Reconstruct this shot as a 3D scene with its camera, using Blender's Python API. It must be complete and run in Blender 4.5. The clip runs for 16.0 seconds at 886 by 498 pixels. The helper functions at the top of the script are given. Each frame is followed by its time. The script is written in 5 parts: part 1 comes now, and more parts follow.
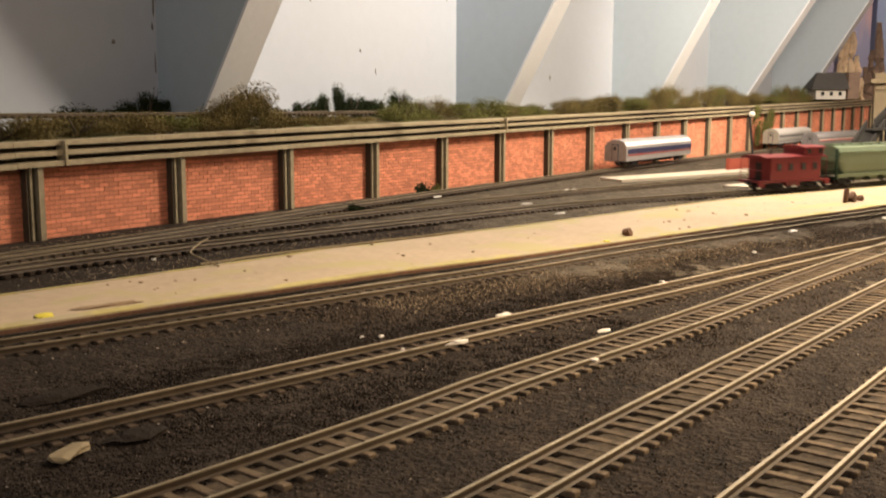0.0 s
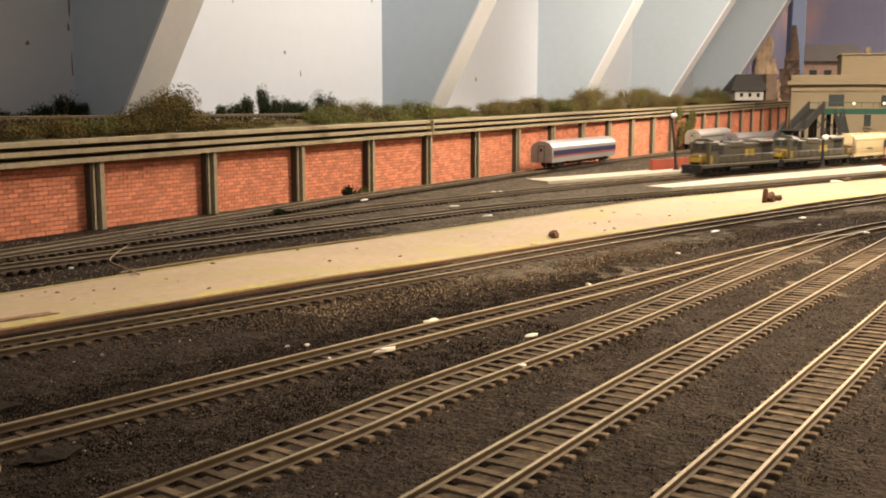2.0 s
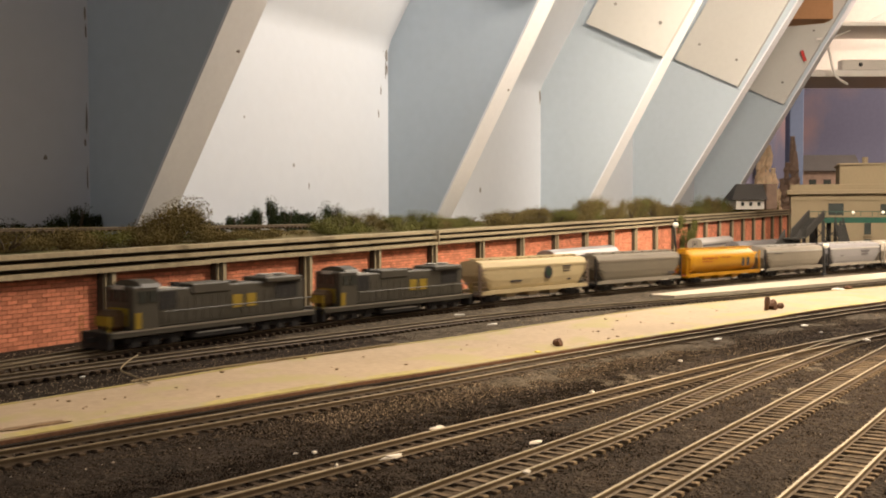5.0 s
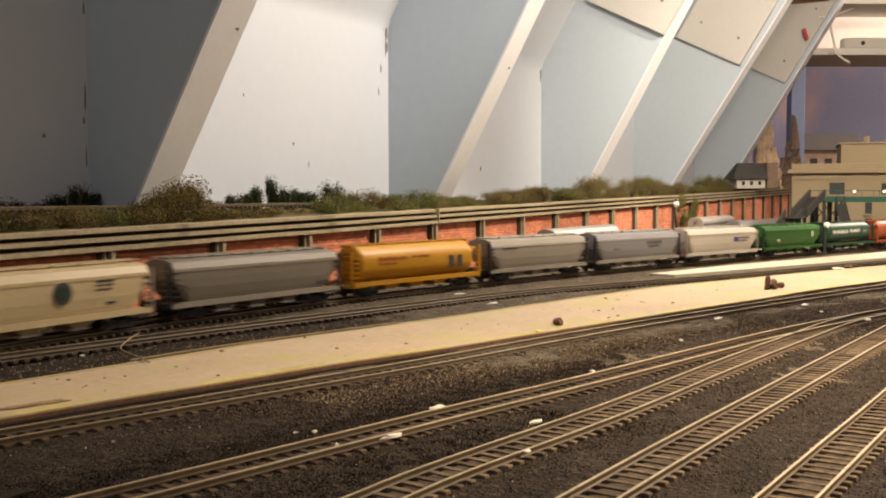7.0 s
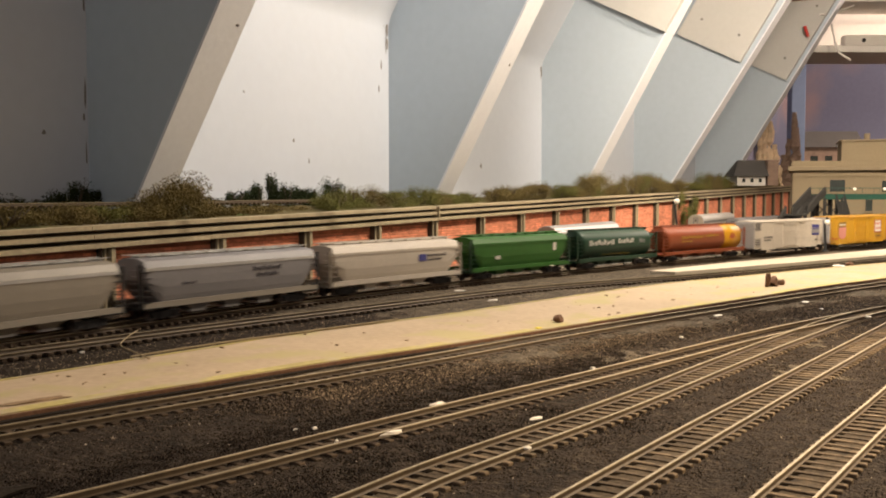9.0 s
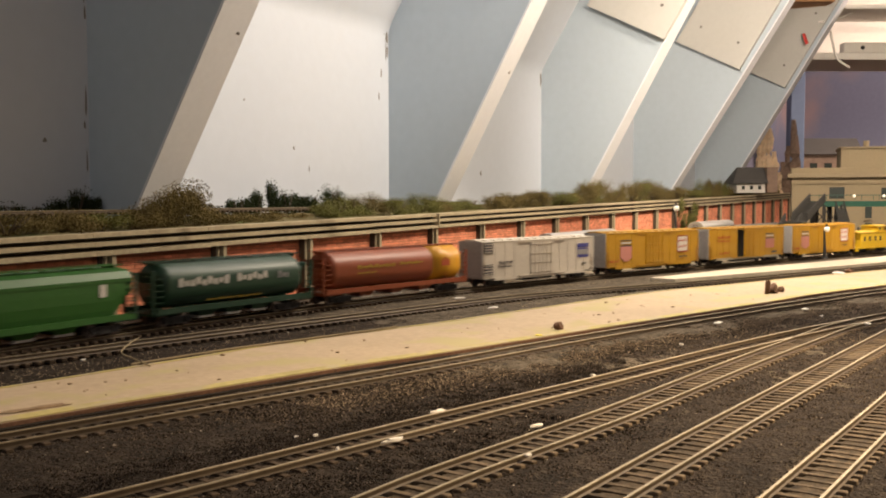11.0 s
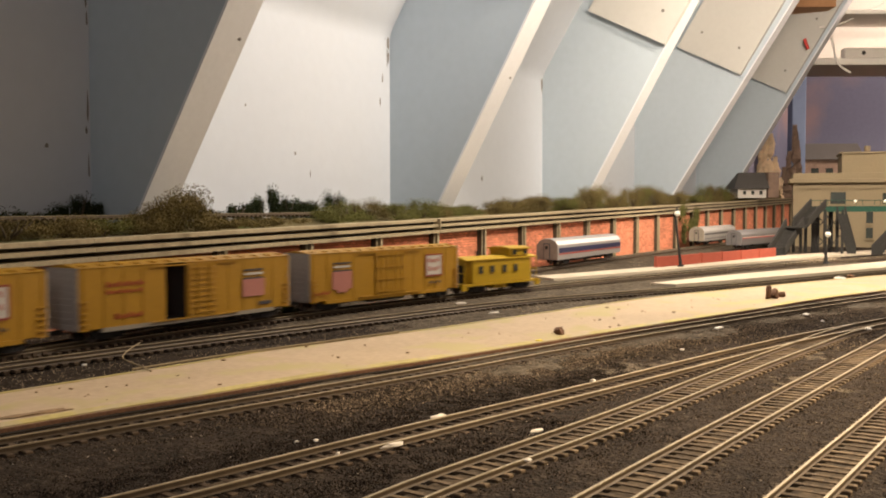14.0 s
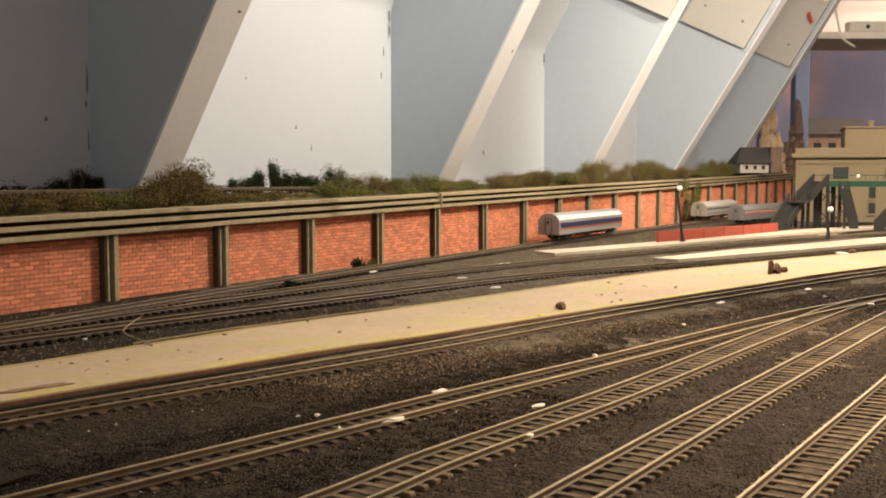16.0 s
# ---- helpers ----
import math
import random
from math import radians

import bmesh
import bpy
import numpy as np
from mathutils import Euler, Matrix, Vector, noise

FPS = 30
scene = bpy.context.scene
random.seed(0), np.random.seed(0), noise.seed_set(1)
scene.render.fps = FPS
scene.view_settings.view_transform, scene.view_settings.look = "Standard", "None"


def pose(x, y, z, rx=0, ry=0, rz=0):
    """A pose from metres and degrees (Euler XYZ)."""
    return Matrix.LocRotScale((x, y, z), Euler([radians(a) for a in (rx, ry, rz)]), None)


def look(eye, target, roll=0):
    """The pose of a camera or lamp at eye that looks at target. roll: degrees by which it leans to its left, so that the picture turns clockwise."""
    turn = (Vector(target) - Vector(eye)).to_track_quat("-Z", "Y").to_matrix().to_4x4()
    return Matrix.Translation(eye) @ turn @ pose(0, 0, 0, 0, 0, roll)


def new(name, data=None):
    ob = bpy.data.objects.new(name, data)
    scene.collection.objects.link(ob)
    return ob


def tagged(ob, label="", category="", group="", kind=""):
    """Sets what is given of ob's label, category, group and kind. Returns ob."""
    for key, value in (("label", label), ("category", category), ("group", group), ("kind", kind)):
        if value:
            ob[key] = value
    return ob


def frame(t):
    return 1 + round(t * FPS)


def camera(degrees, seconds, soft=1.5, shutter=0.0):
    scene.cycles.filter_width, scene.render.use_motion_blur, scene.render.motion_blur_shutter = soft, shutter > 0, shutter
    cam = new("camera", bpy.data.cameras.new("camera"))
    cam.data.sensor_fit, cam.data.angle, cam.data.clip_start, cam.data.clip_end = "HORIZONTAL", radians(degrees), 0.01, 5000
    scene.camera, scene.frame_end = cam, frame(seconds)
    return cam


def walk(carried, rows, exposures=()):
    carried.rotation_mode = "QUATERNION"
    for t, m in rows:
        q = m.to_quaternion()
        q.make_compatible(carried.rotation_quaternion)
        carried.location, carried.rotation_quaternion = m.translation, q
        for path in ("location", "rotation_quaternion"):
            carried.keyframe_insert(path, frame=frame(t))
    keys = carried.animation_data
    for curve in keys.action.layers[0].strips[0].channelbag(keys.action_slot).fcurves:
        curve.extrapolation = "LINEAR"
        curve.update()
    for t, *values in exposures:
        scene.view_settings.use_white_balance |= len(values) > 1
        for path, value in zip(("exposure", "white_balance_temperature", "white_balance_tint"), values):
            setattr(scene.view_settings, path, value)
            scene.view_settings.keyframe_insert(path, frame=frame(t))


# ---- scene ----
import itertools

# ---------------------------------------------------------------- camera and walk
cam = camera(48.0, 16.0, soft=1.9, shutter=0.5)
walk(cam, [
    (0.0, pose(0.0047, 0.0037, 0.1020, 81.769, -0.142, -56.640)),
    (0.5, pose(0.0002, 0.0006, 0.1041, 84.059, -0.122, -57.017)),
    (1.0, pose(0.0038, 0.0018, 0.1043, 85.118, -0.009, -60.749)),
    (1.5, pose(0.0035, 0.0015, 0.1044, 85.361, 0.049, -60.879)),
    (2.0, pose(0.0089, 0.0049, 0.1037, 81.825, -0.070, -60.785)),
    (2.5, pose(0.0063, 0.0035, 0.1038, 83.875, -0.039, -60.697)),
    (3.0, pose(0.0050, 0.0023, 0.1043, 84.342, -0.026, -60.678)),
    (3.5, pose(-0.0015, -0.0016, 0.1053, 88.031, 0.184, -60.563)),
    (4.0, pose(-0.0032, -0.0022, 0.1053, 88.103, 0.122, -60.488)),
    (6.5, pose(-0.0019, -0.0010, 0.1052, 87.584, 0.088, -60.486)),
    (7.0, pose(-0.0011, -0.0007, 0.1053, 86.848, 0.063, -60.479)),
    (7.5, pose(0.0006, -0.0000, 0.1048, 86.365, 0.073, -60.461)),
    (8.0, pose(-0.0009, -0.0002, 0.1049, 86.822, 0.073, -60.485)),
    (8.5, pose(-0.0012, -0.0005, 0.1053, 86.980, 0.037, -60.490)),
    (9.0, pose(-0.0005, -0.0003, 0.1050, 86.685, 0.016, -60.464)),
    (11.5, pose(-0.0021, -0.0011, 0.1052, 87.357, 0.076, -60.446)),
    (12.0, pose(-0.0020, -0.0015, 0.1050, 87.561, 0.089, -60.406)),
    (12.5, pose(-0.0020, -0.0015, 0.1053, 87.401, 0.065, -60.415)),
    (13.0, pose(-0.0012, -0.0005, 0.1050, 87.015, 0.073, -60.440)),
    (13.5, pose(-0.0014, -0.0008, 0.1051, 87.081, 0.018, -60.427)),
    (14.0, pose(-0.0025, -0.0017, 0.1053, 87.395, 0.063, -60.394)),
    (14.5, pose(-0.0022, -0.0016, 0.1053, 88.007, 0.107, -60.371)),
    (15.0, pose(-0.0037, -0.0025, 0.1052, 88.502, 0.107, -60.303)),
    (15.5, pose(-0.0017, -0.0012, 0.1049, 87.019, 0.071, -60.300)),
    (16.0, pose(0.0000, 0.0000, 0.1050, 85.940, -0.000, -60.323))
], exposures=[(0.0, 0.28), (0.5, 0.44), (1.0, 0.20), (1.5, 0.09), (2.0, 0.24), (3.0, 0.13), (3.5, 0.05), (16.0, 0.03)])
# ---------------------------------------------------------------- world and light
world = bpy.data.worlds.new("world")
scene.world = world
world.use_nodes = True
bg = world.node_tree.nodes["Background"]
bg.inputs["Color"].default_value = (1.0, 0.90, 0.82, 1)
bg.inputs["Strength"].default_value = 0.10


def bulb(name, place, power, radius, colour):
    data = bpy.data.lights.new(name, "POINT")
    data.energy, data.shadow_soft_size, data.color = power, radius, colour
    ob = new(name, data)
    ob.matrix_world = Matrix.Translation(place)
    return ob


WARM = (1.0, 0.88, 0.78)
bulb("rafter_lamp", (1.14, 0.26, 0.90), 13.5, 0.11, WARM)
bulb("corner_lamp", (1.33, 0.15, 0.62), 25.0, 0.06, (1.0, 0.85, 0.67))
bulb("far_lamp", (4.0, -0.4, 1.1), 85.0, 0.08, (1.0, 0.80, 0.68))
# Unseen fill light, added to lift the left wall and car ends.
bulb("left_fill", (-1.2, -0.6, 0.75), 13.5, 0.10, (1.0, 0.91, 0.90))
# Unseen spot, added to brighten the right-hand rafter sides and station end.
data = bpy.data.lights.new("rafter_side_fill", "SPOT")
data.energy, data.shadow_soft_size, data.color, data.spot_size, data.spot_blend = 50.0, 0.05, (1.0, 0.84, 0.67), radians(112), 0.6
new("rafter_side_fill", data).matrix_world = look((1.66, -0.05, 0.66), (2.60, 0.30, 0.10))
# Unseen warm spot, added to brighten the near tracks on the right.
data = bpy.data.lights.new("foreground_fill", "SPOT")
data.energy, data.shadow_soft_size, data.color, data.spot_size, data.spot_blend = 33.0, 0.04, (1.0, 0.76, 0.48), radians(70), 0.7
new("foreground_fill", data).matrix_world = look((0.72, -0.25, 0.42), (0.58, -0.04, 0.0))
scene.view_settings.exposure = 0.0


# ---------------------------------------------------------------- materials
def material(name, colour, rough=0.7, vary=0.15, grain=300.0, bump=0.0, metal=0.0, big=12.0, stain=None, island=0.0, objrand=0.0, spec=0.3):
    """Colour varied at two scales, with fine relief; grain and big are cycles per metre."""
    m = bpy.data.materials.new(name)
    m.use_nodes = True
    t = m.node_tree
    n, l = t.nodes, t.links
    b = n["Principled BSDF"]
    b.inputs["Roughness"].default_value = rough
    b.inputs["Metallic"].default_value = metal
    b.inputs["Specular IOR Level"].default_value = spec
    co = n.new("ShaderNodeTexCoord")
    fine = n.new("ShaderNodeTexNoise")
    fine.inputs["Scale"].default_value = grain
    fine.inputs["Detail"].default_value = 4
    wide = n.new("ShaderNodeTexNoise")
    wide.inputs["Scale"].default_value = big
    wide.inputs["Detail"].default_value = 5
    for x in (fine, wide):
        l.new(co.outputs["Object"], x.inputs["Vector"])
    add = n.new("ShaderNodeMath")
    add.operation = "ADD"
    l.new(fine.outputs["Fac"], add.inputs[0])
    l.new(wide.outputs["Fac"], add.inputs[1])
    last = add.outputs[0]
    if island:
        g = n.new("ShaderNodeNewGeometry")
        r = n.new("ShaderNodeMath")
        r.operation = "MULTIPLY_ADD"
        l.new(g.outputs["Random Per Island"], r.inputs[0])
        r.inputs[1].default_value = island
        l.new(last, r.inputs[2])
        last = r.outputs[0]
    if objrand:
        g = n.new("ShaderNodeObjectInfo")
        r = n.new("ShaderNodeMath")
        r.operation = "MULTIPLY_ADD"
        l.new(g.outputs["Random"], r.inputs[0])
        r.inputs[1].default_value = objrand
        l.new(last, r.inputs[2])
        last = r.outputs[0]
    ramp = n.new("ShaderNodeMapRange")
    mid = 1.0 + (island + objrand) / 2
    ramp.inputs["From Min"].default_value = mid - 0.45
    ramp.inputs["From Max"].default_value = mid + 0.45
    l.new(last, ramp.inputs["Value"])
    mix = n.new("ShaderNodeMix")
    mix.data_type = "RGBA"
    l.new(ramp.outputs["Result"], mix.inputs["Factor"])
    lo = [c * (1 - vary) for c in colour]
    hi = [min(1, c * (1 + vary)) for c in colour]
    mix.inputs["A"].default_value = (*lo, 1)
    mix.inputs["B"].default_value = (*hi, 1)
    out = mix.outputs["Result"]
    if stain:
        s = n.new("ShaderNodeTexNoise")
        s.inputs["Scale"].default_value = stain[1]
        s.inputs["Detail"].default_value = 6
        l.new(co.outputs["Object"], s.inputs["Vector"])
        sr = n.new("ShaderNodeMapRange")
        sr.inputs["From Min"].default_value = stain[2]
        sr.inputs["From Max"].default_value = stain[2] + 0.12
        l.new(s.outputs["Fac"], sr.inputs["Value"])
        sm = n.new("ShaderNodeMix")
        sm.data_type = "RGBA"
        l.new(sr.outputs["Result"], sm.inputs["Factor"])
        l.new(out, sm.inputs["A"])
        sm.inputs["B"].default_value = (*stain[0], 1)
        out = sm.outputs["Result"]
    l.new(out, b.inputs["Base Color"])
    if bump:
        bp = n.new("ShaderNodeBump")
        bp.inputs["Strength"].default_value = 1.0
        bp.inputs["Distance"].default_value = bump
        l.new(fine.outputs["Fac"], bp.inputs["Height"])
        l.new(bp.outputs["Normal"], b.inputs["Normal"])
    return m


def glowing(name, colour, strength):
    m = material(name, colour, 0.4)
    b = m.node_tree.nodes["Principled BSDF"]
    b.inputs["Emission Color"].default_value = (*colour, 1)
    b.inputs["Emission Strength"].default_value = strength
    return m


M_BALLAST = material("ballast", (0.030, 0.022, 0.0158), 0.95, 0.85, 420, 0.0022, big=45, stain=((0.060, 0.046, 0.032), 160.0, 0.55), spec=0.08)
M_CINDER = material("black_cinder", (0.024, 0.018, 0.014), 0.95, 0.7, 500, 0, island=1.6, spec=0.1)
M_STONE = material("ballast_stone", (0.074, 0.056, 0.041), 0.95, 0.8, 500, 0, island=2.2, spec=0.1)
M_BED = material("track_bed", (0.070, 0.052, 0.034), 0.95, 0.7, 600, 0.0006, big=40, stain=((0.035, 0.027, 0.02), 90.0, 0.55), spec=0.08)
M_TIE = material("tie_wood", (0.125, 0.090, 0.056), 0.9, 0.50, 700, 0.0004, objrand=0.8, stain=((0.055, 0.042, 0.029), 190.0, 0.55), spec=0.15)
M_OLDTIE = material("weathered_tie", (0.075, 0.053, 0.035), 0.9, 0.5, 700, 0.0003, objrand=0.6, island=0.4, spec=0.1)
M_OLDRAIL = material("rusty_rail", (0.072, 0.050, 0.029), 0.6, 0.35, 250, 0.0001, metal=0.15, big=25)
M_DULLRAIL = material("dull_rail_metal", (0.30, 0.24, 0.152), 0.5, 0.35, 250, 0.0001, metal=0.35, big=25)
M_RAIL = material("rail_metal", (0.235, 0.19, 0.118), 0.55, 0.30, 250, 0.0001, metal=0.45, big=25)
M_CARD = material("platform_card", (0.46, 0.352, 0.232), 0.85, 0.16, 200, 0.0002, big=11, stain=((0.44, 0.365, 0.185), 19.0, 0.52))
M_CARD_EDGE = material("platform_edge_yellow", (0.45, 0.375, 0.14), 0.8, 0.30, 200, big=18, stain=((0.44, 0.36, 0.215), 40.0, 0.47))
M_CONC = material("concrete", (0.52, 0.45, 0.34), 0.9, 0.15, 250, 0.0002)
M_BRICK = material("brick", (0.72, 0.275, 0.155), 0.9, 0.34, 800, 0.0002, objrand=0.55, big=30, spec=0.1)
M_BRICKS = material("bricks", (0.72, 0.275, 0.155), 0.9, 0.34, 800, 0.0002, island=0.55, big=30, spec=0.1)
M_MORTAR = material("mortar", (0.36, 0.15, 0.09), 0.95, 0.3, 500, spec=0.1)
M_COPING = material("coping_concrete", (0.38, 0.31, 0.19), 0.85, 0.30, 250, 0.0002, big=22, stain=((0.20, 0.155, 0.09), 14.0, 0.58))
M_DIRT = material("dirt_grass", (0.17, 0.14, 0.07), 0.95, 0.45, 400, 0.002, big=14, stain=((0.08, 0.10, 0.03), 20.0, 0.52), spec=0.05)
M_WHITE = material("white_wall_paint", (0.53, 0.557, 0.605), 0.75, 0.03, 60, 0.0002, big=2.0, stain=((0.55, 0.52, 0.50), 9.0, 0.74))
# Same pale paint as the wall, the light's blue grey tint in the colour.
M_SIDETINT = material("blue_tinted_white", (0.415, 0.476, 0.53), 0.75, 0.05, 60, 0.0002, big=2.0, stain=((0.42, 0.46, 0.48), 6.0, 0.70))
M_RAFTER = material("rafter_paint", (0.70, 0.71, 0.73), 0.6, 0.05, 120, 0.0002, big=5)
M_BOARD = material("drywall_board", (0.49, 0.475, 0.44), 0.8, 0.04, 80, 0.0002, big=3)
M_BUSH = material("dry_bush", (0.170, 0.132, 0.054), 0.95, 0.45, 60, island=0.7, big=9, spec=0.05)
M_GREENBUSH = material("green_bush", (0.150, 0.145, 0.048), 0.95, 0.45, 60, island=0.7, big=9, spec=0.05)
M_TREE = material("dark_tree", (0.035, 0.045, 0.02), 0.95, 0.5, 60, island=0.8, big=9, spec=0.05)
M_TWIG = material("twig", (0.10, 0.075, 0.05), 0.9, 0.3, 300)
M_BLACK = material("black_underframe", (0.022, 0.020, 0.018), 0.7, 0.4, 300, 0.0001)
M_WHEEL = material("wheel_steel", (0.16, 0.13, 0.11), 0.5, 0.3, 300, metal=0.5)
M_DARKGREEN = material("bridge_green", (0.012, 0.048, 0.032), 0.5, 0.25, 250)
M_STAIR = material("stair_grey", (0.024, 0.022, 0.019), 0.8, 0.3, 250)
M_BEIGE = material("building_beige", (0.215, 0.168, 0.103), 0.85, 0.10, 200, 0.0001)
M_WINDOW = material("dark_window", (0.03, 0.035, 0.03), 0.25, 0.2, 100, spec=0.5)
M_REDWALL = material("red_low_wall", (0.34, 0.075, 0.045), 0.8, 0.2, 300)
M_SILVER = material("coach_silver", (0.46, 0.44, 0.42), 0.38, 0.08, 200, metal=0.35)
M_NAVY = material("coach_navy", (0.030, 0.032, 0.080), 0.5, 0.2, 200)
M_REDSTRIPE = material("stripe_red", (0.45, 0.06, 0.05), 0.5, 0.2, 200)
M_COACHEND = material("coach_end_brown", (0.22, 0.165, 0.13), 0.7, 0.2, 200)
M_GREYCOACH = material("coach_grey", (0.15, 0.14, 0.135), 0.6, 0.12, 200)
M_BITS = material("white_debris", (0.75, 0.70, 0.62), 0.8, 0.15, 300)
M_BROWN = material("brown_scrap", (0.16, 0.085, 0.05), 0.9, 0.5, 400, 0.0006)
M_CRUMB = material("crumb_brown", (0.27, 0.18, 0.10), 0.9, 0.4, 400)
M_CORR = material("corrugated_end_grey", (0.32, 0.30, 0.28), 0.6, 0.2, 300)
M_GRAVEL = material("tan_gravel", (0.255, 0.196, 0.132), 0.95, 0.7, 500, 0, island=1.8, spec=0.08)
M_SPECK = material("pale_speck", (0.40, 0.34, 0.27), 0.9, 0.4, 300, island=1.0)
M_SOOT = material("scuff_grey", (0.22, 0.20, 0.18), 0.9, 0.4, 300)
# Shade of the coping grooves and column recesses, put into the colour.
M_GROOVESHADE = material("groove_shade", (0.075, 0.056, 0.034), 0.9, 0.3, 300)
# Dark colour for the ballast pits and the shade at the platform's foot.
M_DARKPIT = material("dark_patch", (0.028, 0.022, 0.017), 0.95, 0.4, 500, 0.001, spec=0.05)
M_YDAB = material("yellow_dab", (0.70, 0.58, 0.06), 0.8, 0.2, 300)
M_TWINE = material("tan_twine", (0.27, 0.21, 0.12), 0.9, 0.2, 300)
M_GLOBE = glowing("lamp_globe", (0.9, 0.82, 0.68), 0.1)
M_YLAMP = glowing("yellow_lamp", (1.0, 0.75, 0.1), 3.0)
M_FARBLUE = material("far_wall_blue", (0.15, 0.155, 0.22), 0.85, 0.08, 60, big=1.5, stain=((0.27, 0.20, 0.21), 1.6, 0.5))
M_FLOOR = material("room_floor", (0.20, 0.15, 0.11), 0.8, 0.2, 40, big=3)
M_CEIL = material("ceiling_white", (0.70, 0.66, 0.60), 0.8, 0.05, 60, big=2)
M_ROOF = material("roof_dark", (0.07, 0.065, 0.06), 0.8, 0.25, 300)
M_HOUSE = material("house_white", (0.62, 0.58, 0.52), 0.8, 0.08, 200)
M_TAN = material("tan_tower", (0.74, 0.56, 0.37), 0.85, 0.3, 80, big=18)
M_BROWNWALL = material("brown_tower", (0.22, 0.15, 0.11), 0.85, 0.3, 80, big=18)
M_FARSTRIP = material("blue_post_paint", (0.14, 0.18, 0.27), 0.8, 0.08, 60)
M_CARDBOARD = material("cardboard_brown", (0.33, 0.17, 0.08), 0.8, 0.1, 100)
M_CABLE = material("white_cable", (0.72, 0.68, 0.62), 0.5, 0.05, 100)
M_REDWIRE = material("red_wire", (0.55, 0.05, 0.04), 0.5, 0.05, 100)


# ---------------------------------------------------------------- mesh helpers
def part(name, bm, mat, parent=None, label="", smooth=False):
    me = bpy.data.meshes.new(name)
    bmesh.ops.recalc_face_normals(bm, faces=bm.faces)
    bm.to_mesh(me)
    bm.free()
    if smooth:
        for p in me.polygons:
            p.use_smooth = True
    me.materials.append(mat)
    ob = new(name, me)
    if parent:
        ob.parent = parent
    if label:
        ob["label"] = label
    return ob


def shared(name, me, parent, m):
    ob = new(name, me)
    ob.parent = parent
    ob.matrix_basis = m
    return ob


def thing(name, m, label, category, group="", kind=""):
    ob = new(name)
    ob.empty_display_size = 0.02
    ob.matrix_basis = m
    return tagged(ob, label, category, group, kind)


def add_box(bm, x0, x1, y0, y1, z0, z1, m=None):
    v = [bm.verts.new(p) for p in itertools.product((x0, x1), (y0, y1), (z0, z1))]
    if m is not None:
        for w in v:
            w.co = m @ w.co
    for q in ((0, 1, 3, 2), (4, 6, 7, 5), (0, 4, 5, 1), (2, 3, 7, 6), (0, 2, 6, 4), (1, 5, 7, 3)):
        bm.faces.new([v[i] for i in q])
    return v


def box(x0, x1, y0, y1, z0, z1, bevel=0.0):
    bm = bmesh.new()
    add_box(bm, x0, x1, y0, y1, z0, z1)
    if bevel:
        bmesh.ops.bevel(bm, geom=bm.edges[:], offset=bevel, segments=1, affect="EDGES")
    return bm


def add_tube(bm, pts, r, n=6):
    """A tube of radius r along the points."""
    rings = []
    pts = [Vector(p) for p in pts]
    for i, p in enumerate(pts):
        d = (pts[min(i + 1, len(pts) - 1)] - pts[max(i - 1, 0)]).normalized()
        a = d.cross(Vector((0, 0, 1)))
        if a.length < 1e-3:
            a = d.cross(Vector((1, 0, 0)))
        a.normalize()
        b = d.cross(a)
        rr = r[i] if isinstance(r, (list, tuple)) else r
        rings.append([bm.verts.new(p + rr * (math.cos(k * 2 * math.pi / n) * a + math.sin(k * 2 * math.pi / n) * b)) for k in range(n)])
    for u, w in zip(rings, rings[1:]):
        for k in range(n):
            bm.faces.new((u[k], u[(k + 1) % n], w[(k + 1) % n], w[k]))
    bm.faces.new(rings[0][::-1])
    bm.faces.new(rings[-1])


def tube(pts, r, n=6):
    bm = bmesh.new()
    add_tube(bm, pts, r, n)
    return bm


def extrude_x(profile, x0, x1, inset0=None, inset1=None):
    """A closed profile of (y, z) points drawn along x; the end rings may have profiles of their own."""
    bm = bmesh.new()
    ends = []
    for x, pr in ((x0, inset0 or profile), (x1, inset1 or profile)):
        ends.append([bm.verts.new((x if len(p) == 2 else x + p[2], p[0], p[1])) for p in pr])
    k = len(profile)
    for i in range(k):
        bm.faces.new((ends[0][i], ends[0][(i + 1) % k], ends[1][(i + 1) % k], ends[1][i]))
    bm.faces.new(ends[0][::-1])
    bm.faces.new(ends[1])
    return bm


def slab(outline, z0, z1):
    """A flat piece with the given outline in plan."""
    bm = bmesh.new()
    lo = [bm.verts.new((x, y, z0)) for x, y in outline]
    hi = [bm.verts.new((x, y, z1)) for x, y in outline]
    k = len(outline)
    for i in range(k):
        bm.faces.new((lo[i], lo[(i + 1) % k], hi[(i + 1) % k], hi[i]))
    bm.faces.new(hi)
    bm.faces.new(lo[::-1])
    return bm


def spline(pts, step=0.02):
    """Points at even steps on a smooth curve through pts (plan)."""
    p = [Vector((x, y)) for x, y in pts]
    p = [2 * p[0] - p[1]] + p + [2 * p[-1] - p[-2]]
    raw = []
    for a, b, c, d in zip(p, p[1:], p[2:], p[3:]):
        k = max(4, int((c - b).length / 0.01))
        for i in range(k):
            t = i / k
            raw.append(0.5 * (2 * b + (c - a) * t + (2 * a - 5 * b + 4 * c - d) * t * t + (3 * b - a - 3 * c + d) * t ** 3))
    raw.append(p[-2])
    s = np.r_[0, np.cumsum([(b - a).length for a, b in zip(raw, raw[1:])])]
    at = np.linspace(0, s[-1], max(2, int(s[-1] / step) + 1))
    xs, ys = np.interp(at, s, [v.x for v in raw]), np.interp(at, s, [v.y for v in raw])
    return list(zip(xs.tolist(), ys.tolist()))


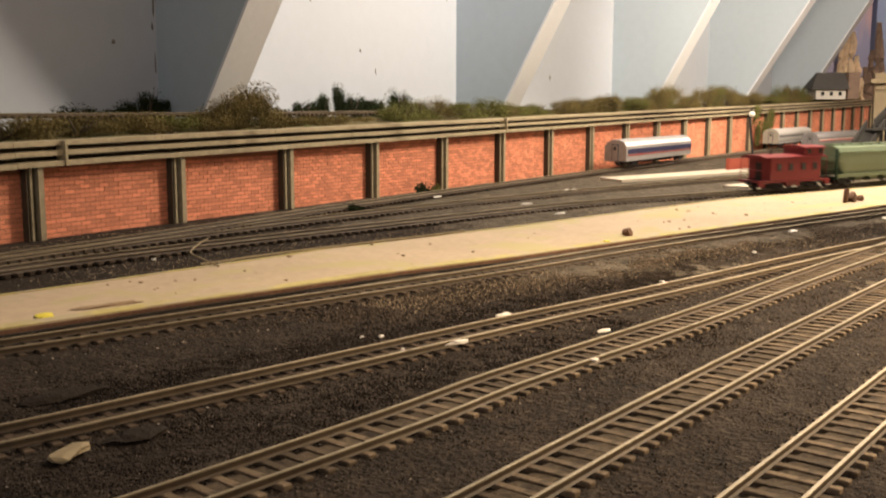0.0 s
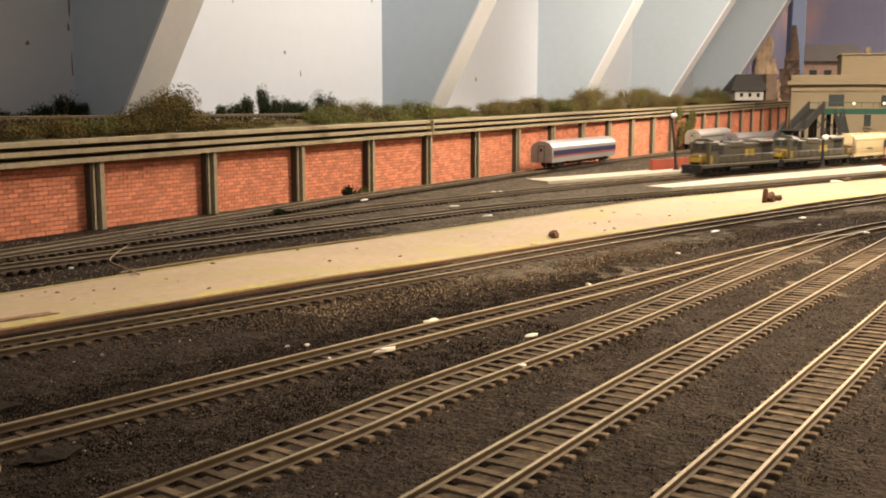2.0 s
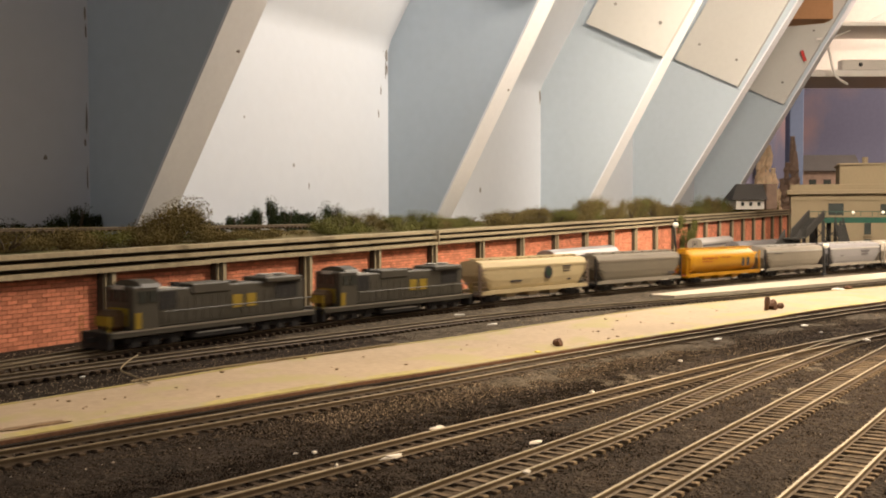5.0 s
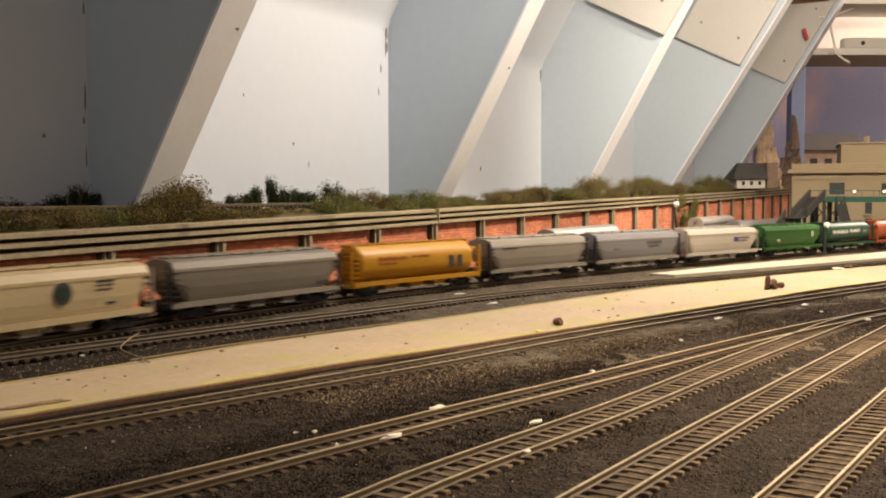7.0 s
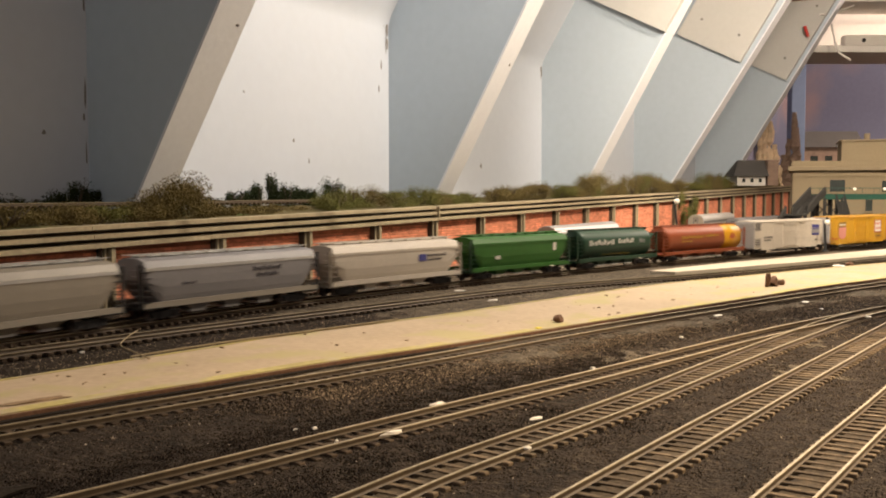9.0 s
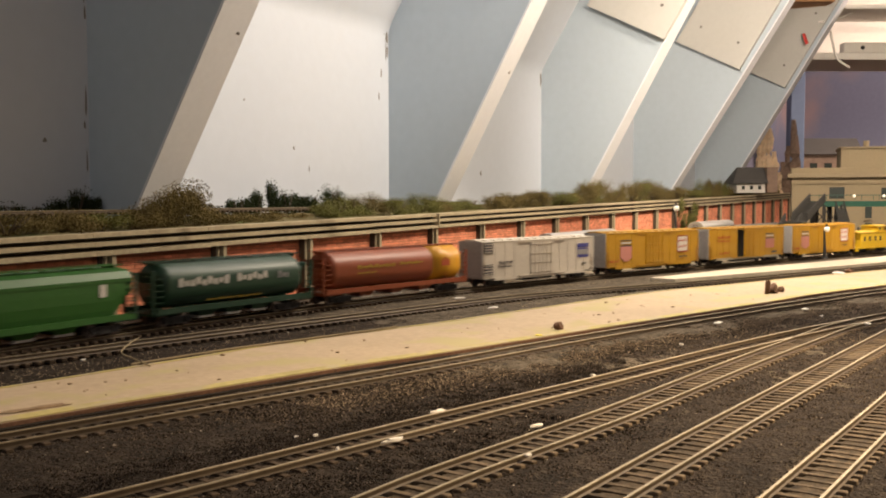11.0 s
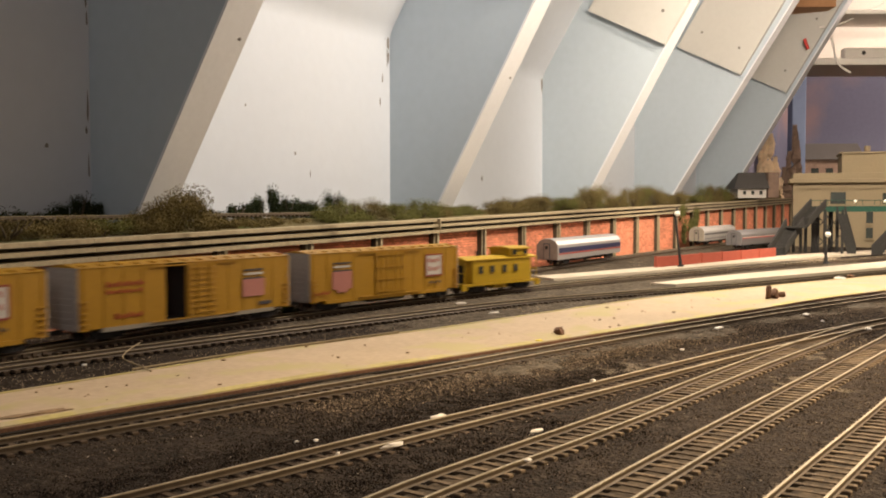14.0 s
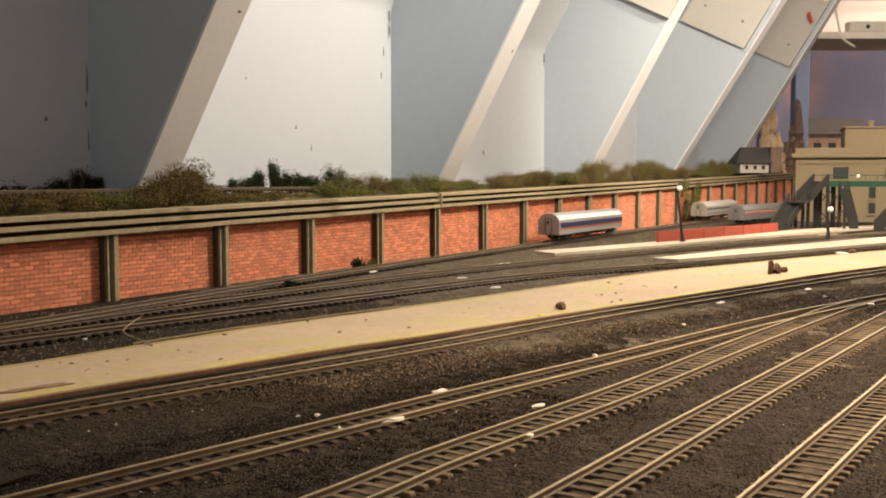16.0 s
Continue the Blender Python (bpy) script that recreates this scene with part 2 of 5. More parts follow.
# ---------------------------------------------------------------- large structure
WALL_Y, BACK_Y = 0.672, 0.88


def wall_top(x):
    return 0.0575 + 0.0155 * (x - 0.60)


def deck(x):
    return wall_top(x) + 0.0185


def grid_sheet(x0, x1, y0, y1, nx, ny, height):
    bm = bmesh.new()
    v = [[bm.verts.new((x0 + (x1 - x0) * i / nx, y0 + (y1 - y0) * j / ny, height(x0 + (x1 - x0) * i / nx, y0 + (y1 - y0) * j / ny))) for j in range(ny + 1)] for i in range(nx + 1)]
    for i in range(nx):
        for j in range(ny):
            bm.faces.new((v[i][j], v[i + 1][j], v[i + 1][j + 1], v[i][j + 1]))
    return bm


def ballast_height(x, y):
    return 0.0006 * noise.noise((x * 25, y * 25, 0.0)) + 0.0004 * noise.noise((x * 120, y * 120, 3.0))


ground = part("ground", grid_sheet(-0.3, 2.6, -0.25, WALL_Y + 0.004, 290, 92, ballast_height), M_BALLAST, smooth=True)
tagged(ground, "dark grey model railway ballast over the layout board", "ground", kind="structure")
tabletop = part("tabletop", box(-3.6, 7.0, -2.6, 0.95, -0.05, -0.004), M_BALLAST)
tagged(tabletop, "broad layout board covered with dark ballast", "table", kind="structure")
floor = part("floor", box(-5, 9, -4.5, 2.0, -1.0, -0.95), M_FLOOR)
tagged(floor, "brown floor of the attic room", "floor", kind="structure")
w = part("wall_north", box(-3.6, 3.25, BACK_Y, BACK_Y + 0.06, -0.95, 0.365), M_WHITE)
tagged(w, "white painted knee wall behind the railway layout", "wall", kind="structure")
w = part("wall_northeast", box(3.25, 5.2, BACK_Y + 0.01, BACK_Y + 0.07, -0.95, 1.5), M_FARBLUE)
tagged(w, "mauve and blue painted wall past the rafters", "wall", kind="structure")
w = part("wall_east", box(5.2, 5.3, -4.5, 0.95, -0.95, 1.5), M_FARBLUE)
tagged(w, "far blue and mauve painted wall", "wall", kind="structure")
w = part("wall_west", box(-4.2, -4.1, -4.5, 0.95, -0.95, 1.5), M_CEIL)
tagged(w, "plain pale wall", "wall", kind="structure")
w = part("wall_south", box(-4.2, 5.3, -3.1, -3.0, -0.95, 1.5), M_CEIL)
tagged(w, "plain pale wall", "wall", kind="structure")
w = part("ceiling", box(-4.2, 5.3, -3.1, 0.4, 1.5, 1.56), M_CEIL)
tagged(w, "pale attic ceiling", "ceiling", kind="structure")


# rafters with closed sides standing off the knee wall
def rafter(x, out):
    m = pose(x, 0, 0)
    r = thing("rafter", m, "white painted sloping rafter, the side panel coloured for bluish light", "rafter", "attic rafters")
    z0, z1 = 0.0, 1.15
    f0, f1 = out[0] - out[1] * z0, out[0] - out[1] * z1
    lo = [(f0 + 0.004, z0), (BACK_Y, z0), (BACK_Y, 0.380), (1.108 - 0.60 * z1, z1), (f1 + 0.004, z1)]
    part("side_panel", extrude_x(lo, 0.0, 0.046), M_SIDETINT, r, "pale side panel, the light's blue grey tint in its colour")
    fr = [(f0, z0), (f0 + 0.004, z0), (f1 + 0.004, z1), (f1, z1)]
    part("edge_board", extrude_x(fr, -0.001, 0.047), M_RAFTER, r, "white painted sloping edge board")
    return r


RAFTERS = [0.763 + 0.611 * k for k in range(-4, 5)]
FRONTS = [(0.862, 0.60)] * 4 + [(0.865, 0.609), (0.845, 0.549), (0.842, 0.555), (0.853, 0.625), (0.853, 0.60)]
for x, fr in zip(RAFTERS, FRONTS):
    rafter(x, fr)


def roof_line(z):
    return 1.108 - 0.60 * z


def gusset_plate(x, y0, z0):
    """A plate screwed to a rafter's side; its lower end is cut square from the front edge at (y0, z0)."""
    t = thing("gusset_plate", pose(x, 0, 0), "beige plywood plate screwed to the rafter's side", "plate", "plates on the rafters")
    y1, z1 = y0 + 0.165, z0 + 0.082
    top = 0.55
    q = [(y0 + 0.002, z0), (y1, z1), (y1 - 0.60 * top, z1 + top), (y0 + 0.002 - 0.60 * top, z0 + top)]
    part("panel", extrude_x(q, -0.014, -0.0005), M_BOARD, t)
    for u, v in ((0.035, 0.05), (0.13, 0.05), (0.035, 0.20), (0.13, 0.20)):
        yy, zz = y0 + u - 0.60 * v, z0 + u * 0.5 + v
        part("screw", tube([(-0.0150, yy, zz), (-0.0138, yy, zz)], 0.0036, 8), M_SOOT, t, "grey screw head")


gusset_plate(RAFTERS[5], 0.615, 0.432)
gusset_plate(RAFTERS[6], 0.606, 0.425)
gusset_plate(RAFTERS[7], 0.597, 0.432)
gusset_plate(RAFTERS[8], 0.600, 0.445)
cove = []
for i in range(13):
    u = i / 12
    y = (1 - u) ** 2 * BACK_Y + 2 * u * (1 - u) * BACK_Y + u * u * roof_line(0.395)
    cove.append((y, (1 - u) ** 2 * 0.365 + 2 * u * (1 - u) * 0.380 + u * u * 0.395))
outer = [(roof_line(1.35) + 0.05, 1.38), (BACK_Y + 0.05, 0.45), (BACK_Y + 0.05, 0.365)]
tagged(part("roof", extrude_x(cove + [(roof_line(1.35), 1.35)] + outer, -3.6, 3.25), M_WHITE), "white painted underside of the sloping attic roof", "roof", kind="structure")

# upper ground behind the brick wall
upper = part("upper_ground", grid_sheet(-1.5, 4.6, WALL_Y + 0.012, BACK_Y, 300, 14, lambda x, y: deck(x) - 0.002 + 0.004 * noise.noise((x * 18, y * 18, 7.0)) + 0.02 * max(0, y - 0.72)), M_DIRT, smooth=True)
tagged(upper, "raised strip of dry grass and dirt", "ground", kind="structure")


# ---------------------------------------------------------------- tracks
GAUGE, RAIL_TOP = 0.0172, 0.0040


RAIL_FOOT = [(-0.0010, 0.0), (-0.0004, 0.0006), (-0.0004, 0.0018), (-0.0005, 0.0020), (0.0005, 0.0020), (0.0004, 0.0018), (0.0004, 0.0006), (0.0010, 0.0)]
RAIL_HEAD = [(-0.0006, 0.00202), (-0.0006, 0.0025), (-0.0004, 0.0026), (0.0004, 0.0026), (0.0006, 0.0025), (0.0006, 0.00202)]


def rail_mesh(line, off, z, prof):
    bm = bmesh.new()
    rings = []
    for i, (x, y) in enumerate(line):
        a, b = line[max(i - 1, 0)], line[min(i + 1, len(line) - 1)]
        d = Vector((b[0] - a[0], b[1] - a[1])).normalized()
        nx, ny = -d.y, d.x
        wob = 0.00025 * noise.noise((x * 9, off * 300, 1.0))
        rings.append([bm.verts.new((x + nx * (off + wob + u), y + ny * (off + wob + u), z + v)) for u, v in prof])
    k = len(prof)
    for u, w in zip(rings, rings[1:]):
        for i in range(k):
            bm.faces.new((u[i], u[(i + 1) % k], w[(i + 1) % k], w[i]))
    bm.faces.new(rings[0])
    bm.faces.new(rings[-1][::-1])
    return bm


def tie_shape(mat):
    bm = box(-0.0016, 0.0016, -0.0127, 0.0127, -0.0020, 0.0, 0.0003)
    me = bpy.data.meshes.new("tie")
    bm.to_mesh(me)
    bm.free()
    me.materials.append(mat)
    return me


TIE, OLD_TIE = tie_shape(M_TIE), tie_shape(M_OLDTIE)
rng = random.Random(5)


def bed(line, height):
    """Ballast packed between the rails, its top at height(x)."""
    bm = bmesh.new()
    rings = []
    half = GAUGE / 2 - 0.0012
    for i, (x, y) in enumerate(line):
        a, b = line[max(i - 1, 0)], line[min(i + 1, len(line) - 1)]
        d = Vector((b[0] - a[0], b[1] - a[1])).normalized()
        ring = []
        for k in range(7):
            u = -half + 2 * half * k / 6
            px, py = x - d.y * u, y + d.x * u
            low = -0.0012 if k in (0, 6) else 0.0
            ring.append(bm.verts.new((px, py, height(x) + low + 0.0004 * noise.noise((px * 160, py * 160, 2.0)) + 0.0003 * noise.noise((px * 30, py * 30, 9.0)))))
        rings.append(ring)
    for u, w in zip(rings, rings[1:]):
        for k in range(6):
            bm.faces.new((u[k], w[k], w[k + 1], u[k + 1]))
    return bm


def track(pts, label, near=None, z=0.0, step=0.0081, embed=0.0, old=False, fill=-0.0006, buried=None):
    """A track of two rails on ties; ties in the stretch near (x from, to) are pieces of their own."""
    t = thing("railway_track", pose(0, 0, z), label, "track", "yard tracks")
    line = spline(pts, 0.012)
    for off in (-GAUGE / 2, GAUGE / 2):
        r = part("rail", rail_mesh(line, off, RAIL_TOP - 0.0026, RAIL_FOOT), M_OLDRAIL, t)
        part("rail_head", rail_mesh(line, off, RAIL_TOP - 0.0026, RAIL_HEAD), M_DULLRAIL if old else M_RAIL, r, "dull rail head" if old else "polished rail head")
    top = RAIL_TOP - 0.0026 - embed + fill
    tagged(part("ballast_fill", bed([q for q in spline(pts, 0.004) if -0.2 < q[0] < 2.6], lambda x: top + (0.0009 * min(1.0, max(0.0, (x - buried) / 0.15)) if buried is not None else 0.0)), M_BED, t, smooth=True), kind="stuff")
    fine = spline(pts, step)
    bm = bmesh.new()
    rest = 0
    for i in range(len(fine) - 1):
        (x, y), (x2, y2) = fine[i], fine[i + 1]
        yaw = math.degrees(math.atan2(y2 - y, x2 - x)) + rng.uniform(-1.5, 1.5)
        m = pose(x, y, RAIL_TOP - 0.0026 - embed + rng.uniform(-0.0002, 0.0001), rng.uniform(-0.6, 0.6), 0, yaw)
        if near and near[0] < x < near[1]:
            shared("tie", OLD_TIE if old else TIE, t, m)
        else:
            add_box(bm, -0.0016, 0.0016, -0.0127, 0.0127, -0.002, 0, m)
            rest += 1
    if rest:
        tagged(part("tie_run", bm, M_OLDTIE if old else M_TIE, t), kind="stuff")
    else:
        bm.free()
    return t


MAIN_CO = (0.05611729, -0.31022053, 0.23774181, 0.53154096)


def main_y(x):
    """The main line's centre."""
    a, b = 0.30, 1.78
    c = min(max(x, a), b)
    y = ((MAIN_CO[0] * c + MAIN_CO[1]) * c + MAIN_CO[2]) * c + MAIN_CO[3]
    slope = (3 * MAIN_CO[0] * c + 2 * MAIN_CO[1]) * c + MAIN_CO[2]
    return y + slope * (x - c) * (1.0 if x > b else 0.0)


SECOND = [(-3.4, 0.50), (-0.2, 0.575 - 0.048), (0.30, 0.545), (0.469, 0.531), (0.732, 0.480), (0.899, 0.444), (1.0, 0.408), (1.1, 0.363), (1.28, 0.280), (1.574, 0.172), (2.2, -0.08), (5.0, -1.25)]
main_pts = [(x, main_y(x)) for x in (-3.5, -2, -1, 0, 0.2, 0.3, 0.4, 0.5, 0.6, 0.7, 0.8, 0.9, 1.0, 1.1, 1.2, 1.3, 1.4, 1.5, 1.6, 1.7, 1.8, 2.2, 3.0, 4.0, 5.1)]
track(main_pts, "main line track with brown ties beside the brick wall", (0.35, 1.2), z=0.0012, old=True, fill=-0.0004, buried=1.0)
track(SECOND, "second track between the main line and the card platform", (0.40, 1.1), z=0.0012, old=True, fill=-0.0004, buried=0.62)
track([(0.20, 0.578), (0.38, 0.5805), (0.52, 0.588), (0.70, 0.603), (0.887, 0.615), (1.16, 0.620), (1.5, 0.625), (2.0, 0.628), (2.6, 0.61)], "siding along the brick wall where the coaches stand", (0.55, 1.25), z=0.003, old=True)
track([(-0.25, 0.47), (0.12, 0.405), (0.28, 0.366), (0.375, 0.341), (0.517, 0.304), (0.753, 0.2475), (1.185, 0.116), (1.7, -0.08), (2.4, -0.4)], "track along the front edge of the card platform", (0.2, 0.95), embed=0.0002, old=True, fill=-0.0005)
track([(-0.2, 0.33), (0.10, 0.288), (0.20, 0.267), (0.28, 0.2495), (0.40, 0.2235), (0.52, 0.195), (0.71, 0.153), (0.86, 0.112), (1.1, 0.03), (1.5, -0.13)], "weathered yard track running into a turnout", (0.14, 0.9), embed=0.0006, old=True, fill=-0.0003)
track([(-0.2, 0.235), (0.10, 0.202), (0.25, 0.1835), (0.316, 0.178), (0.448, 0.159), (0.60, 0.143), (0.74, 0.126), (0.86, 0.1085), (1.0, 0.064), (1.5, -0.14)], "yard track that joins its neighbour in a turnout", (0.16, 0.95))
track([(-0.3, 0.17), (0.10, 0.134), (0.286, 0.1205), (0.44, 0.108), (0.776, 0.0755), (1.2, 0.030), (1.8, -0.06)], "straight yard track with dark wooden ties", (0.2, 0.85))
track([(-0.3, 0.11), (0.1, 0.080), (0.319, 0.063), (0.50, 0.048), (0.8, 0.022), (1.4, -0.04)], "straight yard track beside the board's edge", (0.25, 0.7))
# the line on the raised ground
track([(-0.8, 0.80), (0.3, 0.806), (1.3, 0.812), (2.0, 0.815)], "bare rail line on the raised strip", z=0.090)


# tan gravel laid thinly over the dark ballast, with a ragged edge
M_TANBED = material("tan_gravel_bed", (0.112, 0.090, 0.064), 0.95, 0.85, 520, 0.0024, big=60, stain=((0.045, 0.036, 0.027), 190.0, 0.52), spec=0.06)


def gravel_bed(x0, x1, y0, y1, start, label, line=None):
    def height(x, y):
        u = min(1.0, max(0.0, (x - start) / 0.30))
        if line:
            gap = float(np.interp(x, [q[0] for q in line], [q[1] for q in line])) - y
            u -= 0.42 * min(1.0, max(0.0, (gap - 0.030) / 0.03)) * max(0.0, 1.0 - max(0.0, x - 0.9) / 0.3)
        return -0.0022 + 0.0030 * u + 0.0009 * noise.noise((x * 14, y * 22, 4.0)) + 0.0008 * noise.noise((x * 75, y * 75, 6.0))
    nx, ny = int((x1 - x0) / 0.008), int((y1 - y0) / 0.008)
    tagged(part("gravel_bed", grid_sheet(x0, x1, y0, y1, nx, ny, height), M_TANBED, smooth=True), label, "gravel", kind="structure")


gravel_bed(0.42, 2.55, 0.37, WALL_Y - 0.002, 0.50, "thin layer of tan gravel between the far tracks")
FRONT_LINE = [(0.12, 0.405), (0.28, 0.366), (0.517, 0.304), (0.753, 0.2475), (1.185, 0.116)]
gravel_bed(0.30, 1.90, -0.10, 0.36, 0.28, "thin layer of tan gravel around the turnout", FRONT_LINE)


# loose ballast grains, thick between the near tracks
def grains(count, x0, x1, y0, y1, r0, r1, seed, mat=None, label="loose grains of grey brown ballast", line=None, lift=0.0):
    """Grains strewn over a plan rectangle, or with y as offsets from a line."""
    g = random.Random(seed)
    verts, faces = [], []
    for _ in range(count):
        x, y = g.uniform(x0, x1), g.uniform(y0, y1)
        if line:
            y = g.gauss((y0 + y1) / 2, (y1 - y0) / 3.5) + float(np.interp(x, [q[0] for q in line], [q[1] for q in line]))
        r = g.uniform(r0, r1)
        z = ballast_height(x, y) + lift
        k = len(verts)
        a = g.uniform(0, 6.28)
        for j in range(3):
            verts.append((x + r * math.cos(a + 2.09 * j) * g.uniform(0.6, 1.2), y + r * math.sin(a + 2.09 * j) * g.uniform(0.6, 1.2), z - 0.0002))
        verts.append((x, y, z + r * g.uniform(0.25, 0.7)))
        faces += [(k, k + 1, k + 3), (k + 1, k + 2, k + 3), (k + 2, k, k + 3)]
    me = bpy.data.meshes.new("loose_ballast")
    me.from_pydata(verts, [], faces)
    me.materials.append(mat or M_STONE)
    return tagged(new("loose_ballast", me), label, "gravel", kind="stuff")


grains(130000, 0.15, 0.75, 0.03, 0.36, 0.0003, 0.0007, 3)
grains(120000, 0.5, 1.6, 0.05, 0.62, 0.0004, 0.0009, 4)
grains(15000, 0.3, 0.9, 0.45, 0.66, 0.0003, 0.0007, 6)

grains(105000, 0.75, 2.05, 0.28, 0.655, 0.0006, 0.0014, 12, M_GRAVEL, "tan gravel strewn between the far tracks")
grains(26000, 0.35, 1.30, 0.40, 0.655, 0.0004, 0.0010, 13, M_GRAVEL, "tan gravel strewn between the far tracks")
grains(22000, 0.75, 1.40, 0.02, 0.26, 0.0004, 0.0010, 14, M_GRAVEL, "pale gravel around the turnout")
grains(16000, 0.40, 1.10, 0.14, 0.36, 0.0003, 0.0007, 15, M_GRAVEL, "tan gravel along the platform track")
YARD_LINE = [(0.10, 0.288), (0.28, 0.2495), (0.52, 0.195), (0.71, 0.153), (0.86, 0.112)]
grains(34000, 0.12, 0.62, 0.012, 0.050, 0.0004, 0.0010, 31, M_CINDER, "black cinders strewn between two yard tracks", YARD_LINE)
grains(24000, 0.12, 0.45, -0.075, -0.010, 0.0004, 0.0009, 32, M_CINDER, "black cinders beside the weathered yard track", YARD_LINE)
grains(22000, 0.30, 1.20, -0.038, -0.012, 0.0003, 0.0008, 33, M_STONE, "tan gravel spilled along the platform track", FRONT_LINE)
grains(30000, 0.36, 1.20, -0.060, -0.012, 0.0004, 0.0009, 34, M_STONE, "grey brown gravel over the tan layer", FRONT_LINE, 0.0006)
grains(16000, 0.40, 1.25, -0.050, -0.012, 0.0004, 0.0008, 35, M_GRAVEL, "pale gravel over the tan layer", FRONT_LINE, 0.0006)
grains(26000, 0.75, 1.35, 0.00, 0.20, 0.0004, 0.0010, 36, M_STONE, "grey brown gravel around the turnout", None, 0.0005)
grains(2200, 0.15, 1.3, 0.03, 0.62, 0.0004, 0.0010, 8, M_SPECK, "sparse pale specks on the ballast")

# ---------------------------------------------------------------- platforms
back = [(0.10, 0.515), (0.345, 0.472), (0.418, 0.462), (0.488, 0.452), (0.560, 0.444), (0.705, 0.406), (0.799, 0.388), (1.044, 0.336), (1.197, 0.283), (1.541, 0.151), (2.4, -0.22)]
front = [(0.02, 0.455), (0.289, 0.397), (0.344, 0.385), (0.399, 0.370), (0.486, 0.349), (0.565, 0.324), (0.693, 0.289), (0.802, 0.2585), (0.99, 0.206), (1.261, 0.124), (2.2, -0.24)]
fb, ff = spline(back, 0.03), spline(front, 0.03)
p = part("platform", slab(ff + fb[::-1], -0.001, 0.003), M_CARD)
tagged(p, "long buff cardboard platform strip with stained top", "platform", kind="structure")


def ribbon(line, width, z0, z1, side=1):
    """A strip along a line in plan."""
    out = []
    for i, (x, y) in enumerate(line):
        a, b = line[max(i - 1, 0)], line[min(i + 1, len(line) - 1)]
        d = Vector((b[0] - a[0], b[1] - a[1])).normalized()
        out.append((x - d.y * width * side, y + d.x * width * side))
    return slab(line + out[::-1], z0, z1)


part("platform_edge", ribbon(ff, 0.0095, 0.0031, 0.0035), M_CARD_EDGE, p, "worn yellow edge line")
part("platform_edge", ribbon(fb, -0.003, 0.0031, 0.0035), M_CARD_EDGE, p, "worn yellow edge line")
# Dark strips draw the shade under the platform's front edge in colour.
part("side_strip", ribbon(ff, -0.0012, -0.001, 0.0027), M_BROWN, p, "dark front face of the platform, its shadow line in the colour")
part("side_strip", ribbon(ff, -0.0050, -0.001, 0.0009), M_DARKPIT, p, "dark strip for the shade along the platform's foot")
part("side_strip", ribbon(fb, 0.006, -0.001, 0.0022), M_BROWN, p, "dark strip along the platform's back")

p = part("platform", slab([(1.22, 0.358), (1.69, 0.169), (2.4, -0.11), (2.42, -0.05), (1.9, 0.175), (1.43, 0.338), (1.225, 0.392)], 0, 0.0045), M_CONC)
tagged(p, "pale concrete station platform between two tracks", "platform", kind="structure")
p = part("platform", slab([(1.265, 0.575), (1.235, 0.530), (1.45, 0.462), (1.99, 0.318), (2.45, 0.15), (2.47, 0.20), (2.02, 0.375), (1.52, 0.497), (1.35, 0.545)], 0, 0.0045), M_CONC)
tagged(p, "pale concrete station platform beside the low red wall", "platform", kind="structure")


# low red wall in panels on the platform
def low_wall():
    a, b = Vector((1.530, 0.4815)), Vector((1.955, 0.383))
    n = 6
    yaw = math.degrees(math.atan2(b.y - a.y, b.x - a.x))
    t = thing("low_wall", pose(a.x, a.y, 0.0045, 0, 0, yaw), "low dark red panel wall standing on the platform", "wall")
    seg = (b - a).length / n
    for i in range(n):
        part("panel", box(i * seg + 0.001, (i + 1) * seg - 0.001, -0.002, 0.002, 0, 0.0165, 0.0004), M_REDWALL, t)
        part("post", box(i * seg - 0.0012, i * seg + 0.0012, -0.003, 0.003, 0, 0.0175), M_REDWALL, t)


low_wall()


# ---------------------------------------------------------------- street lamps
def street_lamp(x, y, h, lean):
    t = thing("street_lamp", pose(x, y, 0.0045, lean, 0, 0), "black platform lamp post with a white globe", "lamp", "platform lamps")
    part("base", tube([(0, 0, 0), (0, 0, 0.003)], [0.006, 0.0045], 10), M_BLACK, t)
    part("pole", tube([(0, 0, 0.003), (0, 0, 0.02), (0, 0, h)], [0.0030, 0.0021, 0.0015], 8), M_BLACK, t)
    g = bmesh.new()
    bmesh.ops.create_uvsphere(g, u_segments=14, v_segments=10, radius=0.0048)
    bmesh.ops.translate(g, verts=g.verts, vec=(0, -0.004, h - 0.001))
    part("globe", g, M_GLOBE, t, "white globe", True)
    part("cap", tube([(0, -0.004, h + 0.003), (0, -0.004, h + 0.008)], [0.003, 0.0008], 8), M_BLACK, t)


street_lamp(1.565, 0.452, 0.086, -7)
street_lamp(1.757, 0.262, 0.050, -2)

# ---------------------------------------------------------------- brick retaining wall
PITCH, X_FIRST = 0.139, 0.602
wall = thing("retaining_wall", pose(0, 0, 0), "red brick retaining wall with tan columns under a concrete coping", "wall", kind="structure")


def sloped_box(bm, x0, x1, y0, y1, lo, hi):
    """A box whose bottom and top follow the heights lo(x) and hi(x)."""
    v = []
    for x in (x0, x1):
        for y in (y0, y1):
            v += [bm.verts.new((x, y, lo(x))), bm.verts.new((x, y, hi(x)))]
    for q in ((0, 1, 3, 2), (4, 6, 7, 5), (0, 4, 5, 1), (2, 3, 7, 6), (0, 2, 6, 4), (1, 5, 7, 3)):
        bm.faces.new([v[i] for i in q])


